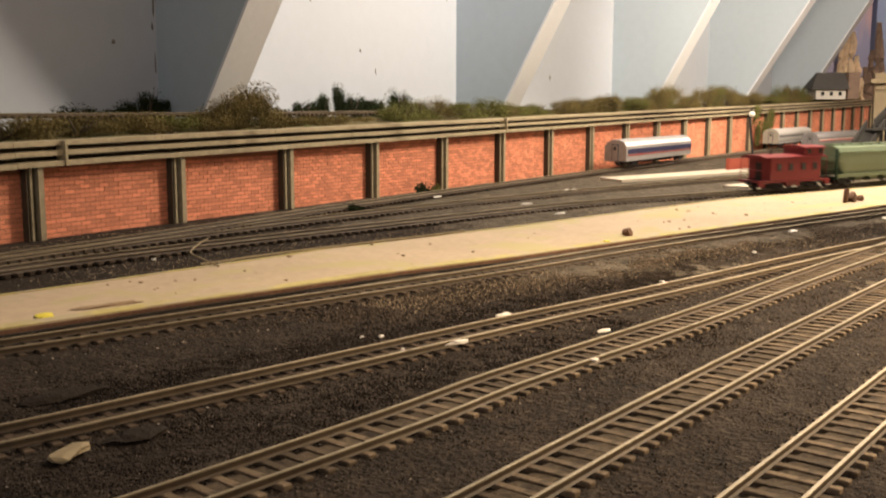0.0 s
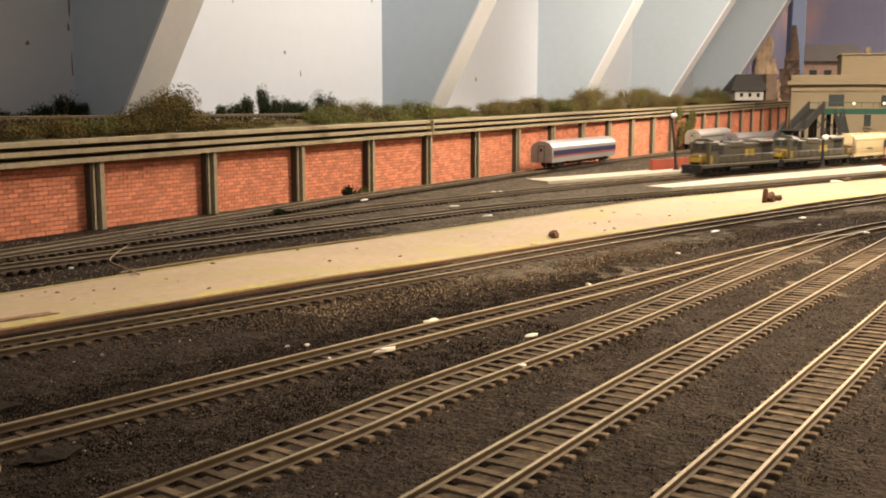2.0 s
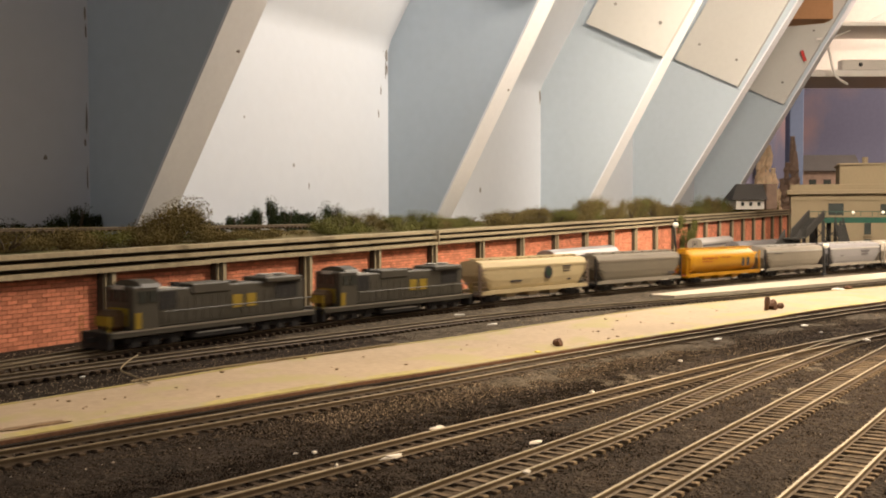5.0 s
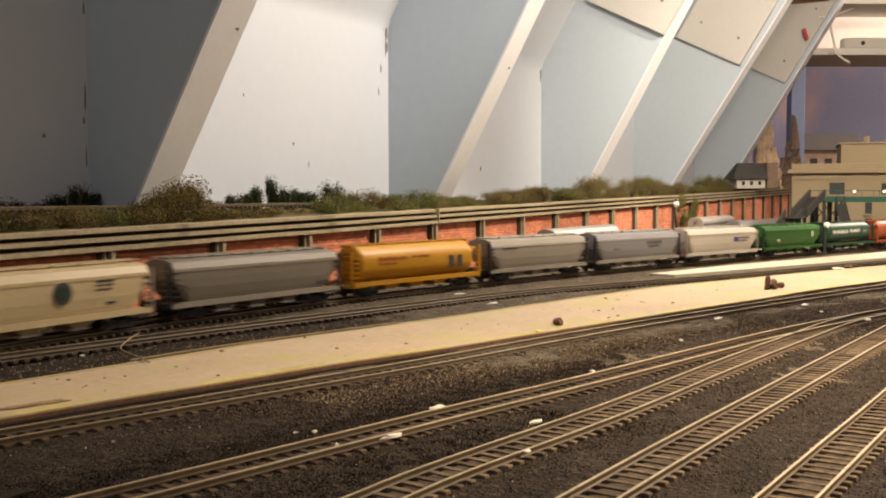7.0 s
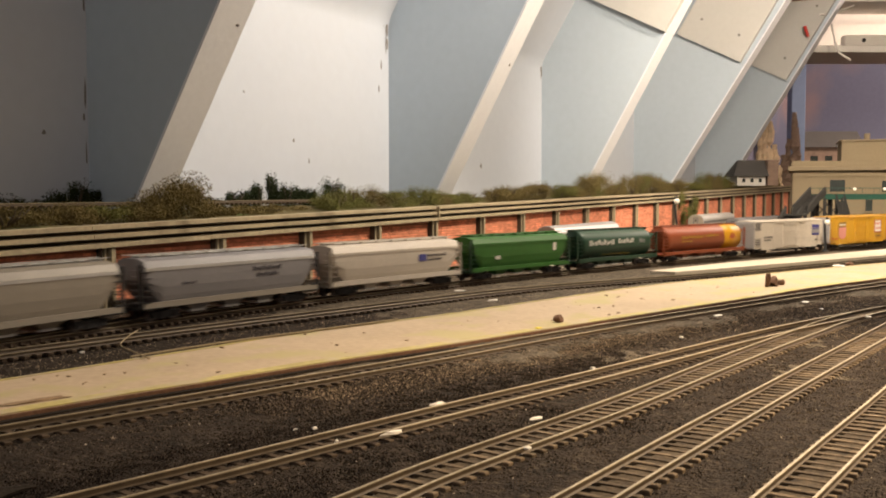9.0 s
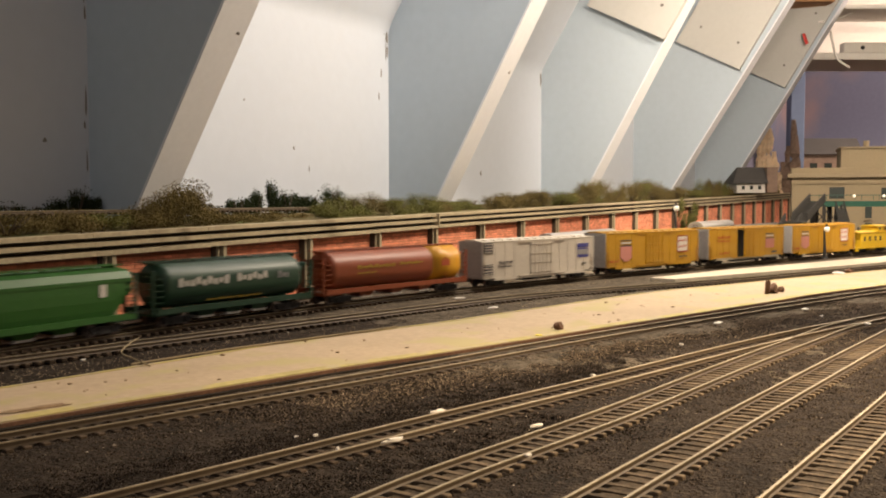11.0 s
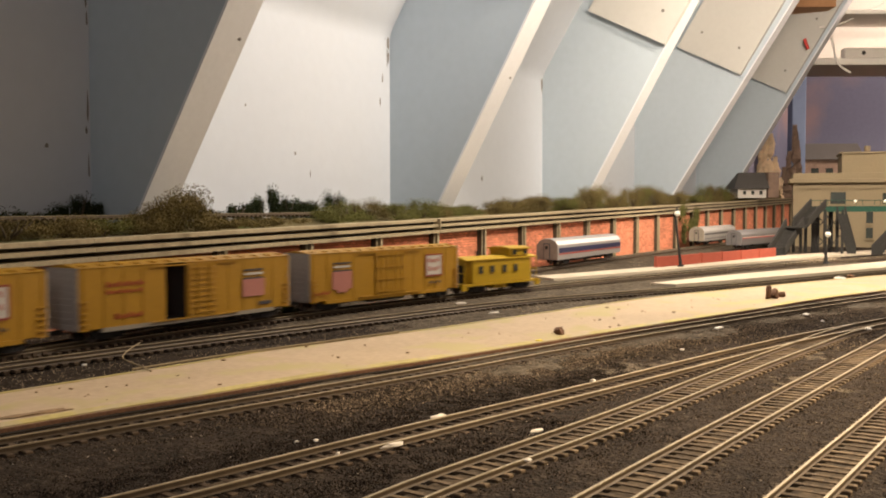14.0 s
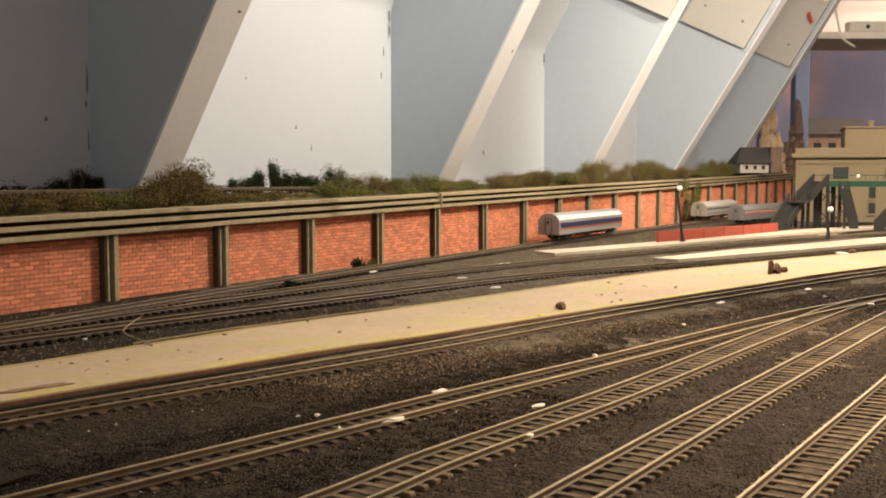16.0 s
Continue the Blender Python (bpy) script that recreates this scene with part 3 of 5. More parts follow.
bm = bmesh.new()
sloped_box(bm, -1.5, 4.6, WALL_Y, WALL_Y + 0.012, lambda x: -0.004, wall_top)
part("wall_core", bm, M_MORTAR, wall, "mortar faced wall core")
for name, d0, d1, y0 in (("coping_beam", 0.0, 0.0038, -0.0105), ("coping_beam", 0.0078, 0.0114, -0.0085), ("coping_beam", 0.0154, 0.0190, -0.0065)):
    bm = bmesh.new()
    k = 44
    for i in range(k):
        xa, xb = -1.5 + 6.1 * i / k, -1.5 + 6.1 * (i + 1) / k - 0.0004
        w_ = 0.0006 * noise.noise((xa * 5, d0 * 100, 0))
        sloped_box(bm, xa, xb, WALL_Y + y0, WALL_Y + 0.012, lambda x: wall_top(x) + d0 + w_, lambda x: wall_top(x) + d1 + w_)
    part(name, bm, M_COPING, wall, "long tan concrete beam")
# Back face coloured dark for the shade between the coping beams.
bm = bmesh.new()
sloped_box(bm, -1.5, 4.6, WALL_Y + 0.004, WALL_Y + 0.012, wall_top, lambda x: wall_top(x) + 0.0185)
part("coping_back", bm, M_GROOVESHADE, wall, "back of the coping grooves, their shade put in the colour")

for k in range(-8, 29):
    x = X_FIRST + PITCH * k
    bm = bmesh.new()
    h = lambda q: wall_top(q)
    lo = lambda q: -0.002
    sloped_box(bm, x - 0.0045, x, WALL_Y - 0.0085, WALL_Y, lo, h)
    c = part("column", bm, M_COPING, wall, "tan steel column")
    bm = bmesh.new()
    sloped_box(bm, x - 0.0100, x - 0.0078, WALL_Y - 0.0060, WALL_Y - 0.0012, lo, h)
    part("web", bm, M_COPING, c)
    # Recess and left edge coloured dark for the shade beside the flange.
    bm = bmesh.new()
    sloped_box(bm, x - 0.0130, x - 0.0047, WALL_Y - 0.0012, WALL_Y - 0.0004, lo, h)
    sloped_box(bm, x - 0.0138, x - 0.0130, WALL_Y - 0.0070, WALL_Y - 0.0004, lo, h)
    part("recess", bm, M_GROOVESHADE, c, "column recess with its shade put in the colour")
for k, dx in ((4, 0.0), (-1, 0.02)):
    x = X_FIRST + PITCH * k + dx
    bm = bmesh.new()
    sloped_box(bm, x - 0.002, x, WALL_Y - 0.0115, WALL_Y, wall_top, lambda q: wall_top(q) + 0.019)
    part("joint_cover", bm, M_COPING, wall)

# bricks
BW, BH = 0.0092, 0.0036
bverts, bfaces = [], []


def brick_mesh():
    bm = box(-BW / 2 + 0.0002, BW / 2 - 0.0002, -0.0004, 0.0, -BH / 2 + 0.00030, BH / 2 - 0.00030)
    me = bpy.data.meshes.new("brick")
    bm.to_mesh(me)
    bm.free()
    me.materials.append(M_BRICK)
    return me


BRICK = brick_mesh()
brg = random.Random(11)
count = 0
for k in range(-5, 27):
    xa, xb = X_FIRST + PITCH * k + 0.0005, X_FIRST + PITCH * (k + 1) - 0.0132
    row = 0
    z = BH / 2
    while z + BH / 2 < wall_top(xa) - 0.0003:
        x = xa + BW / 2 - (BW / 2 if row % 2 else 0)
        while x - BW / 2 < xb:
            x0, x1 = max(x - BW / 2 + 0.0002, xa), min(x + BW / 2 - 0.0002, xb)
            if x1 - x0 > 0.0015:
                proud = brg.uniform(0.0001, 0.0005)
                zz = z + brg.uniform(-0.00015, 0.00015)
                if k in (-1, 0) and 0.47 < x < 0.74 and x1 - x0 > BW * 0.9 and count < 300 and zz > 0.004:
                    shared("brick", BRICK, wall, pose((x0 + x1) / 2, WALL_Y - proud + 0.0004, zz))
                    count += 1
                else:
                    i = len(bverts)
                    y = WALL_Y - proud
                    x0, x1 = max(x0 + brg.uniform(-0.0002, 0.0003), xa), min(x1 + brg.uniform(-0.0003, 0.0002), xb)
                    bverts += [(x0, y, zz - BH / 2 + 0.00026), (x1, y, zz - BH / 2 + 0.00026), (x1, y, zz + BH / 2 - 0.00030), (x0, y, zz + BH / 2 - 0.00030),
                               (x0, WALL_Y, zz - BH / 2 + 0.00026), (x1, WALL_Y, zz - BH / 2 + 0.00026), (x1, WALL_Y, zz + BH / 2 - 0.00030), (x0, WALL_Y, zz + BH / 2 - 0.00030)]
                    bfaces += [(i, i + 1, i + 2, i + 3), (i, i + 4, i + 5, i + 1), (i + 2, i + 6, i + 7, i + 3), (i + 1, i + 5, i + 6, i + 2), (i, i + 3, i + 7, i + 4)]
            x += BW
        z += BH
        row += 1
me = bpy.data.meshes.new("bricks")
me.from_pydata(bverts, [], bfaces)
me.materials.append(M_BRICKS)
ob = new("bricks", me)
ob.parent = wall
ob["kind"] = "stuff"


# ---------------------------------------------------------------- bushes and trees
def foliage(bm, rg, cx, cy, cz, rx, ry, rz, count, leaf):
    """Many small leaf blades in an uneven clump."""
    lobes = [(rg.uniform(-0.75, 0.75) * rx, rg.uniform(-0.6, 0.6) * ry, rg.uniform(0.10, 0.62) * rz, rg.uniform(0.34, 0.66)) for _ in range(9)]
    for _ in range(count):
        lx, ly, lz, lr = lobes[rg.randrange(9)]
        v = Vector((rg.gauss(0, 1), rg.gauss(0, 1), rg.gauss(0, 1))).normalized() * min(1.0, abs(rg.gauss(0.5, 0.33)))
        p = Vector((cx + lx + v.x * lr * rx, cy + ly + v.y * lr * ry, max(cz, cz + lz + v.z * lr * rz * 0.7)))
        d = Vector((rg.gauss(0, 1), rg.gauss(0, 1), rg.gauss(0.5, 1))).normalized() * leaf * rg.uniform(0.6, 1.5)
        e = d.cross(Vector((rg.gauss(0, 1), rg.gauss(0, 1), rg.gauss(0, 1)))).normalized() * leaf * rg.uniform(0.25, 0.6)
        bm.faces.new((bm.verts.new(p - d), bm.verts.new(p + e), bm.verts.new(p + d), bm.verts.new(p - e)))


def bush(x, y, rx, rz, mat, label, seed, count=900, leaf=0.0016, name="bush", ry=None):
    rg = random.Random(seed)
    z = deck(x) + 0.02 * max(0, y - 0.72) - 0.002
    t = thing(name, pose(x, y, z), label, name, "bushes on the raised ground" if name == "bush" else "small trees along the back")
    tw = bmesh.new()
    for _ in range(6):
        a = rg.uniform(0, 6.28)
        add_tube(tw, [(0, 0, 0), (math.cos(a) * rx * 0.3, math.sin(a) * rx * 0.3, rz * 0.5), (math.cos(a) * rx * 0.5, math.sin(a) * rx * 0.4, rz * 0.9)], [0.0012, 0.0008, 0.0003], 5)
    part("stem", tw, M_TWIG, t)
    bm = bmesh.new()
    foliage(bm, rg, 0, 0, 0, rx * 1.1, ry or min(rx, 0.03), rz * 1.2, int(count * (6.8 if name == "bush" else 4.5)), leaf * (0.62 if name == "bush" else 1.0))
    part("crown", bm, mat, t)


DRY, GREEN = "dry olive brown fuzzy model bush", "green fuzzy model bush"
bush(0.752, 0.745, 0.046, 0.040, M_BUSH, "tall dry olive brown model bush", 1, 5200)
bush(0.70, 0.74, 0.035, 0.020, M_BUSH, DRY, 2, 1500)
bush(0.66, 0.745, 0.030, 0.016, M_GREENBUSH, GREEN, 3, 1200)
bush(0.61, 0.74, 0.040, 0.018, M_BUSH, DRY, 4, 1500)
bush(0.55, 0.74, 0.045, 0.018, M_BUSH, DRY, 5, 1500)
bush(0.48, 0.74, 0.045, 0.018, M_BUSH, DRY, 6, 1200)
bush(0.84, 0.74, 0.045, 0.012, M_BUSH, DRY, 7, 1200)
bush(0.92, 0.75, 0.040, 0.010, M_BUSH, DRY, 8, 900)
bush(1.02, 0.735, 0.035, 0.018, M_GREENBUSH, GREEN, 9, 1400)
brg = random.Random(21)
x = 1.07
i = 30
while x < 4.2:
    tall = 0.022 + 0.010 * noise.noise((x * 4.0, 0, 5.0)) + (0.014 if 1.88 < x < 2.0 or 2.12 < x < 2.42 or 2.7 < x < 3.0 else 0)
    g = brg.random() < 0.3
    bush(x, 0.735 + brg.uniform(-0.01, 0.02), brg.uniform(0.032, 0.05), tall * brg.uniform(0.85, 1.15) * (1.3 if x > 1.8 else 1.0), M_GREENBUSH if g else M_BUSH, GREEN if g else DRY, i, 1100)
    x += brg.uniform(0.045, 0.065)
    i += 1
for k, (x, y, rx, rz) in enumerate(((0.64, 0.862, 0.018, 0.022), (0.672, 0.862, 0.014, 0.020), (0.70, 0.862, 0.010, 0.022), (0.727, 0.862, 0.017, 0.036), (0.752, 0.865, 0.010, 0.026), (0.985, 0.862, 0.013, 0.022), (1.02, 0.862, 0.014, 0.028),
                               (1.053, 0.862, 0.007, 0.042), (1.085, 0.862, 0.014, 0.028), (1.115, 0.862, 0.010, 0.025), (1.142, 0.862, 0.014, 0.024), (1.19, 0.862, 0.018, 0.033), (0.945, 0.862, 0.010, 0.013))):
    bush(x, y, rx * 1.45, rz * 1.08, M_TREE, "small dark green model tree by the white wall", 200 + k, 700, 0.0013, "tree", 0.012)


def ground_bush(x, y, r, mat, seed, label, z=0.0):
    rg = random.Random(seed)
    t = thing("bush", pose(x, y, z), label, "bush")
    part("stem", tube([(0, 0, 0), (0.001, 0, r)], [0.0012, 0.0005], 5), M_TWIG, t)
    bm = bmesh.new()
    foliage(bm, rg, 0, 0, 0, r, r * 0.7, r * 1.2, 700, 0.0014)
    part("crown", bm, mat, t)


ground_bush(0.950, 0.650, 0.015, M_TREE, 301, "small dark green bush at the foot of the wall")
ground_bush(0.975, 0.655, 0.010, M_GREENBUSH, 302, "small green bush at the foot of the wall")
ground_bush(0.745, 0.590, 0.008, M_TREE, 303, "low dark tuft between the tracks")
# creeper hanging down the wall behind the lamp
for k, (x, dz, r) in enumerate(((2.28, -0.010, 0.030), (2.38, -0.018, 0.030), (2.36, -0.040, 0.022), (2.30, -0.052, 0.016))):
    rg = random.Random(400 + k)
    t = thing("creeper", pose(x, WALL_Y - 0.016, wall_top(x) + dz - 0.02), "olive green creeper hanging over the brick wall", "plant", "creeper")
    bm = bmesh.new()
    foliage(bm, rg, 0, 0, 0, r, 0.012, 0.06, 1500, 0.0018)
    part("leaves", bm, M_GREENBUSH, t)

# ---------------------------------------------------------------- footbridge, station building, far end
def staircase(t, a, b, width_dir, w, steps):
    """A flight from a up to b: two stringers, treads and handrails."""
    a, b, wd = Vector(a), Vector(b), Vector(width_dir).normalized()
    for s in (0, w):
        bm = bmesh.new()
        o = wd * s
        up = Vector((0, 0, 0.015))
        n = wd * 0.0020
        q = [bm.verts.new(v) for v in (a + o, b + o, b + o + up, a + o + up, a + o + n, b + o + n, b + o + up + n, a + o + up + n)]
        for f in ((0, 1, 2, 3), (7, 6, 5, 4), (0, 4, 5, 1), (1, 5, 6, 2), (2, 6, 7, 3), (3, 7, 4, 0)):
            bm.faces.new([q[i] for i in f])
        part("stringer", bm, M_STAIR, t)
        part("handrail", tube([a + o + Vector((0, 0, 0.016)), b + o + Vector((0, 0, 0.016))], 0.0011, 5), M_BLACK, t)
    bm = bmesh.new()
    dn = Vector((0, 0, -0.0015))
    q = [bm.verts.new(v) for v in (a, b, b + wd * w, a + wd * w, a + dn, b + dn, b + wd * w + dn, a + wd * w + dn)]
    for f in ((0, 1, 2, 3), (7, 6, 5, 4), (0, 4, 5, 1), (1, 5, 6, 2), (2, 6, 7, 3), (3, 7, 4, 0)):
        bm.faces.new([q[i] for i in f])
    part("soffit", bm, M_STAIR, t, "sloping plate under the treads")
    for i in range(steps):
        p0 = a + (b - a) * ((i + 0.5) / steps) + Vector((0, 0, 0.004))
        d = (b - a).normalized() * 0.0028
        d.z = 0
        bm = bmesh.new()
        q = [bm.verts.new(v) for v in (p0 - d, p0 + d, p0 + d + wd * w, p0 - d + wd * w)]
        bm.faces.new(q)
        r = bmesh.ops.extrude_face_region(bm, geom=bm.faces[:])
        bmesh.ops.translate(bm, verts=[v for v in r["geom"] if isinstance(v, bmesh.types.BMVert)], vec=(0, 0, -0.001))
        part("tread", bm, M_STAIR, t)


def footbridge():
    t = thing("footbridge", pose(0, 0, 0), "dark green steel footbridge with grey stairs over the tracks", "bridge")
    r = Vector((0.495, -0.868, 0))
    o = Vector((2.110, 0.318, 0.0045))
    top = 0.088
    for s in (0.0, 0.035, 0.30, 0.335):
        for k in (0.0, 0.055):
            p = o + r * s + Vector((0.868, 0.495, 0)) * k
            part("leg", tube([p, p + Vector((0, 0, top))], 0.0028, 6), M_BLACK, t)
    for s in (0.0, 0.30):
        for k in (0.0, 0.055):
            p = o + r * s + Vector((0.868, 0.495, 0)) * k
            q = p + r * 0.035
            bm = bmesh.new()
            for z0, z1 in ((0.005, 0.040), (0.045, 0.080)):
                add_tube(bm, [p + Vector((0, 0, z0)), q + Vector((0, 0, z1))], 0.0011, 5)
                add_tube(bm, [q + Vector((0, 0, z0)), p + Vector((0, 0, z1))], 0.0011, 5)
            part("brace", bm, M_BLACK, t)
    m = Matrix.Translation(o) @ pose(0, 0, 0, 0, 0, math.degrees(math.atan2(r.y, r.x)))
    for k in range(9):
        bm = bmesh.new()
        add_box(bm, -0.058 + 0.0125 * k, -0.058 + 0.0125 * k + 0.006, 0.050 + 0.006 * (k % 2), 0.053 + 0.006 * (k % 2), 0.0, min(0.084, 0.052 + 0.012 * k), m)
        part("tower_panel", bm, M_BLACK, t, "blackened upright panel of the stair tower")
    bm = bmesh.new()
    add_box(bm, -0.01, 0.46, 0.0, 0.055, top, top + 0.003, m)
    part("deck", bm, M_STAIR, t)
    for k in (0.0, 0.055):
        bm = bmesh.new()
        add_box(bm, -0.01, 0.46, k - 0.0015, k + 0.0015, top - 0.004, top + 0.007, m)
        part("girder", bm, M_DARKGREEN, t, "dark green plate girder")
        bm = bmesh.new()
        add_tube(bm, [m @ Vector((-0.01, k, top + 0.019)), m @ Vector((0.46, k, top + 0.019))], 0.0007, 5)
        for i in range(14):
            x = -0.01 + 0.47 * i / 13
            add_tube(bm, [m @ Vector((x, k, top + 0.009)), m @ Vector((x, k, top + 0.019))], 0.0005, 4)
        part("railing", bm, M_DARKGREEN, t)
    staircase(t, (1.987, 0.403, 0.0045), (2.032, 0.378, 0.060), r, 0.032, 9)
    staircase(t, (2.045, 0.368, 0.060), (2.094, 0.343, top + 0.010), r, 0.030, 8)
    part("landing", box(2.025, 2.065, 0.345, 0.385, 0.057, 0.060), M_STAIR, t)
    staircase(t, (2.129, 0.278, 0.0045), (2.119, 0.298, top - 0.004), r, 0.016, 16)
    staircase(t, (2.134, 0.234, 0.0045), (2.174, 0.169, top - 0.004), r, 0.020, 16)
    for k in range(3):
        p = o + r * (0.06 + 0.06 * k)
        g = bmesh.new()
        bmesh.ops.create_uvsphere(g, u_segments=10, v_segments=8, radius=0.0032)
        bmesh.ops.translate(g, verts=g.verts, vec=(p.x, p.y, top + 0.0215))
        part("railing_lamp", g, M_GLOBE, t, "small pale round lamp on the railing", True)


footbridge()


def station_building():
    yaw = -79.0
    t = thing("station_building", pose(2.5225, 0.455, 0, 0, 0, yaw), "beige two storey model station building with a flat roof", "building")
    L, D = 0.62, 0.22
    part("wall", box(0, L, 0, D, 0, 0.158, 0.001), M_BEIGE, t)
    part("cornice", box(-0.010, L + 0.012, -0.012, D, 0.154, 0.165, 0.0015), M_BEIGE, t)
    part("parapet", box(-0.002, L, -0.004, D, 0.165, 0.178, 0.001), M_BEIGE, t)
    part("frieze", box(-0.001, L, -0.004, 0.0, 0.140, 0.144), M_BEIGE, t)
    part("upper_storey", box(0.112, L, 0.05, D, 0.178, 0.226, 0.001), M_BEIGE, t)
    part("upper_cornice", box(0.108, L + 0.004, 0.045, D + 0.004, 0.226, 0.230), M_BEIGE, t)
    part("chimney", tube([(0.172, 0.09, 0.230), (0.172, 0.09, 0.246)], 0.007, 8), M_BEIGE, t)

    def window(x, z, w, h):
        f = part("window", box(x - 0.002, x + w + 0.002, -0.0025, 0.001, z - 0.002, z + h + 0.002), M_BEIGE, t, "window with a dark pane")
        part("pane", box(x, x + w, -0.0032, -0.0026, z, z + h), M_WINDOW, f, "dark glass pane")
        part("sill", box(x - 0.003, x + w + 0.003, -0.006, -0.001, z - 0.0045, z - 0.0022), M_BEIGE, f)

    window(0.085, 0.104, 0.034, 0.028)
    for x in (0.165, 0.225, 0.285, 0.345):
        window(x, 0.058, 0.015, 0.027)
        window(x, 0.022, 0.015, 0.025)
    for x in (0.20, 0.28):
        window(x, 0.104, 0.030, 0.026)
    g = bmesh.new()
    bmesh.ops.create_uvsphere(g, u_segments=10, v_segments=8, radius=0.004)
    bmesh.ops.translate(g, verts=g.verts, vec=(0.222, -0.012, 0.122))
    part("wall_lamp", g, M_YLAMP, t, "small glowing yellow lamp", True)


station_building()


def far_house():
    t = thing("model_house", pose(3.075, 0.715, 0.122, 0, 0, -60), "white model house with a dark shingled roof", "house")
    part("wall", box(0, 0.086, 0, 0.08, 0, 0.030), M_HOUSE, t)
    bm = bmesh.new()
    q = [bm.verts.new(v) for v in ((-0.016, -0.014, 0.028), (0.092, -0.014, 0.028), (0.092, 0.092, 0.028), (-0.016, 0.092, 0.028), (0.012, 0.034, 0.078), (0.092, 0.034, 0.078), (0.092, 0.046, 0.078), (0.012, 0.046, 0.078))]
    for f in ((0, 1, 5, 4), (1, 2, 6, 5), (2, 3, 7, 6), (3, 0, 4, 7), (4, 5, 6, 7), (3, 2, 1, 0)):
        bm.faces.new([q[i] for i in f])
    part("roof", bm, M_ROOF, t, "dark brown pitched roof")
    for x in (0.015, 0.040, 0.065):
        part("window", box(x, x + 0.009, -0.0012, 0.001, 0.010, 0.022), M_WINDOW, t)
    part("annex", box(0.092, 0.125, 0.0, 0.08, 0, 0.078, 0.001), M_BROWNWALL, t, "brown side building")


far_house()
part_rng = random.Random(77)
t = thing("model_tower", pose(3.72, 0.785, 0.10, 0, 0, -60), "weathered tan and brown rock tower on the layout", "tower")
for k in range(9):
    x0 = k * 0.017
    h = 0.16 + 0.09 * math.sin(k * 1.1) + part_rng.uniform(0, 0.05)
    y0 = part_rng.uniform(0.015, 0.045)
    pts = [(x0 + 0.009 + part_rng.uniform(-0.004, 0.004), y0 + part_rng.uniform(-0.004, 0.004), h * j / 7) for j in range(8)]
    radii = [0.022 * (1.05 - 0.09 * j) * part_rng.uniform(0.75, 1.2) for j in range(8)]
    part("rock_spire", tube(pts, radii, 7), M_TAN if k < 5 else M_BROWNWALL, t)
t = thing("upright_post", pose(4.08, 0.745, -0.9, 0, 0, -60), "tall blue painted post at the far end", "post")
part("shaft", box(0, 0.056, 0, 0.05, 0, 1.9, 0.003), M_FARSTRIP, t)
t = thing("model_building", pose(4.30, 0.735, 0.0, 0, 0, -60), "large dark model building with a pitched roof", "building")
part("wall", box(0, 0.24, 0, 0.16, 0, 0.29), M_BROWNWALL, t)
part("roof", extrude_x([(-0.015, 0.285), (0.175, 0.285), (0.09, 0.355), (0.07, 0.355)], -0.01, 0.25), M_ROOF, t, "dark pitched roof")
for x in (0.03, 0.09, 0.15):
    part("window", box(x, x + 0.03, -0.002, 0.001, 0.20, 0.25), M_WINDOW, t)
# shelf with cables in the upper corner
t = thing("wall_shelf", pose(3.36, 0.60, 0.55, 0, 0, -60), "white wall shelf with boxes and loose cables", "shelf")
part("board", box(0, 0.60, 0, 0.30, 0.0, 0.022, 0.002), M_CEIL, t)
part("back_board", box(0, 0.60, 0.285, 0.30, 0.022, 0.40), M_CEIL, t)
part("support", box(0.54, 0.58, 0.20, 0.24, -1.50, 0.0), M_BOARD, t, "upright support of the shelf")
t = thing("bench_top", pose(3.2, 0.50, 0.68, 0, 0, -60), "pale overhead board at the rafter's end", "board")
part("panel", box(0.02, 0.62, 0.02, 0.25, 0.0, 0.014, 0.002), M_CEIL, t)
t = thing("cardboard_box", pose(3.075, 0.560, 0.682, 0, 0, -60), "small brown cardboard box hung beside the rafter", "box")
part("carton", box(0, 0.125, 0, 0.16, 0, 0.060, 0.002), M_CARDBOARD, t)
part("lid_flap", box(-0.002, 0.127, -0.002, 0.162, 0.060, 0.064), M_CARDBOARD, t)
t = thing("power_strip", pose(3.42, 0.52, 0.572, 0, 0, -60), "white power strip lying on the wall shelf", "socket")
part("case", box(0.06, 0.30, 0, 0.04, 0, 0.035, 0.004), M_HOUSE, t)
part("socket", tube([(0.12, -0.001, 0.018), (0.12, 0.003, 0.018)], 0.007, 10), M_STAIR, t)


def cable(pts, r, mat, label):
    k = [Vector(p) for p in pts]
    out = []
    for a, b, c, d in zip([k[0]] + k, k, k[1:], k[2:] + [k[-1]]):
        for i in range(6):
            s = i / 6
            out.append(0.5 * (2 * b + (c - a) * s + (2 * a - 5 * b + 4 * c - d) * s * s + (3 * b - a - 3 * c + d) * s ** 3))
    out.append(k[-1])
    ob = part("cable", tube(out, r, 6), mat)
    tagged(ob, label, "cable")


cable([(3.33, 0.50, 0.66), (3.31, 0.485, 0.60), (3.32, 0.47, 0.54), (3.36, 0.44, 0.515)], 0.004, M_CABLE, "loose white cable hanging from the shelf")
cable([(3.16, 0.50, 0.63), (3.30, 0.46, 0.66), (3.42, 0.36, 0.73), (3.50, 0.25, 0.80)], 0.003, M_CABLE, "white cable strung across the corner")
cable([(3.17, 0.545, 0.60), (3.168, 0.54, 0.585), (3.172, 0.535, 0.57)], 0.005, M_REDWIRE, "short red wire end by the rafter")


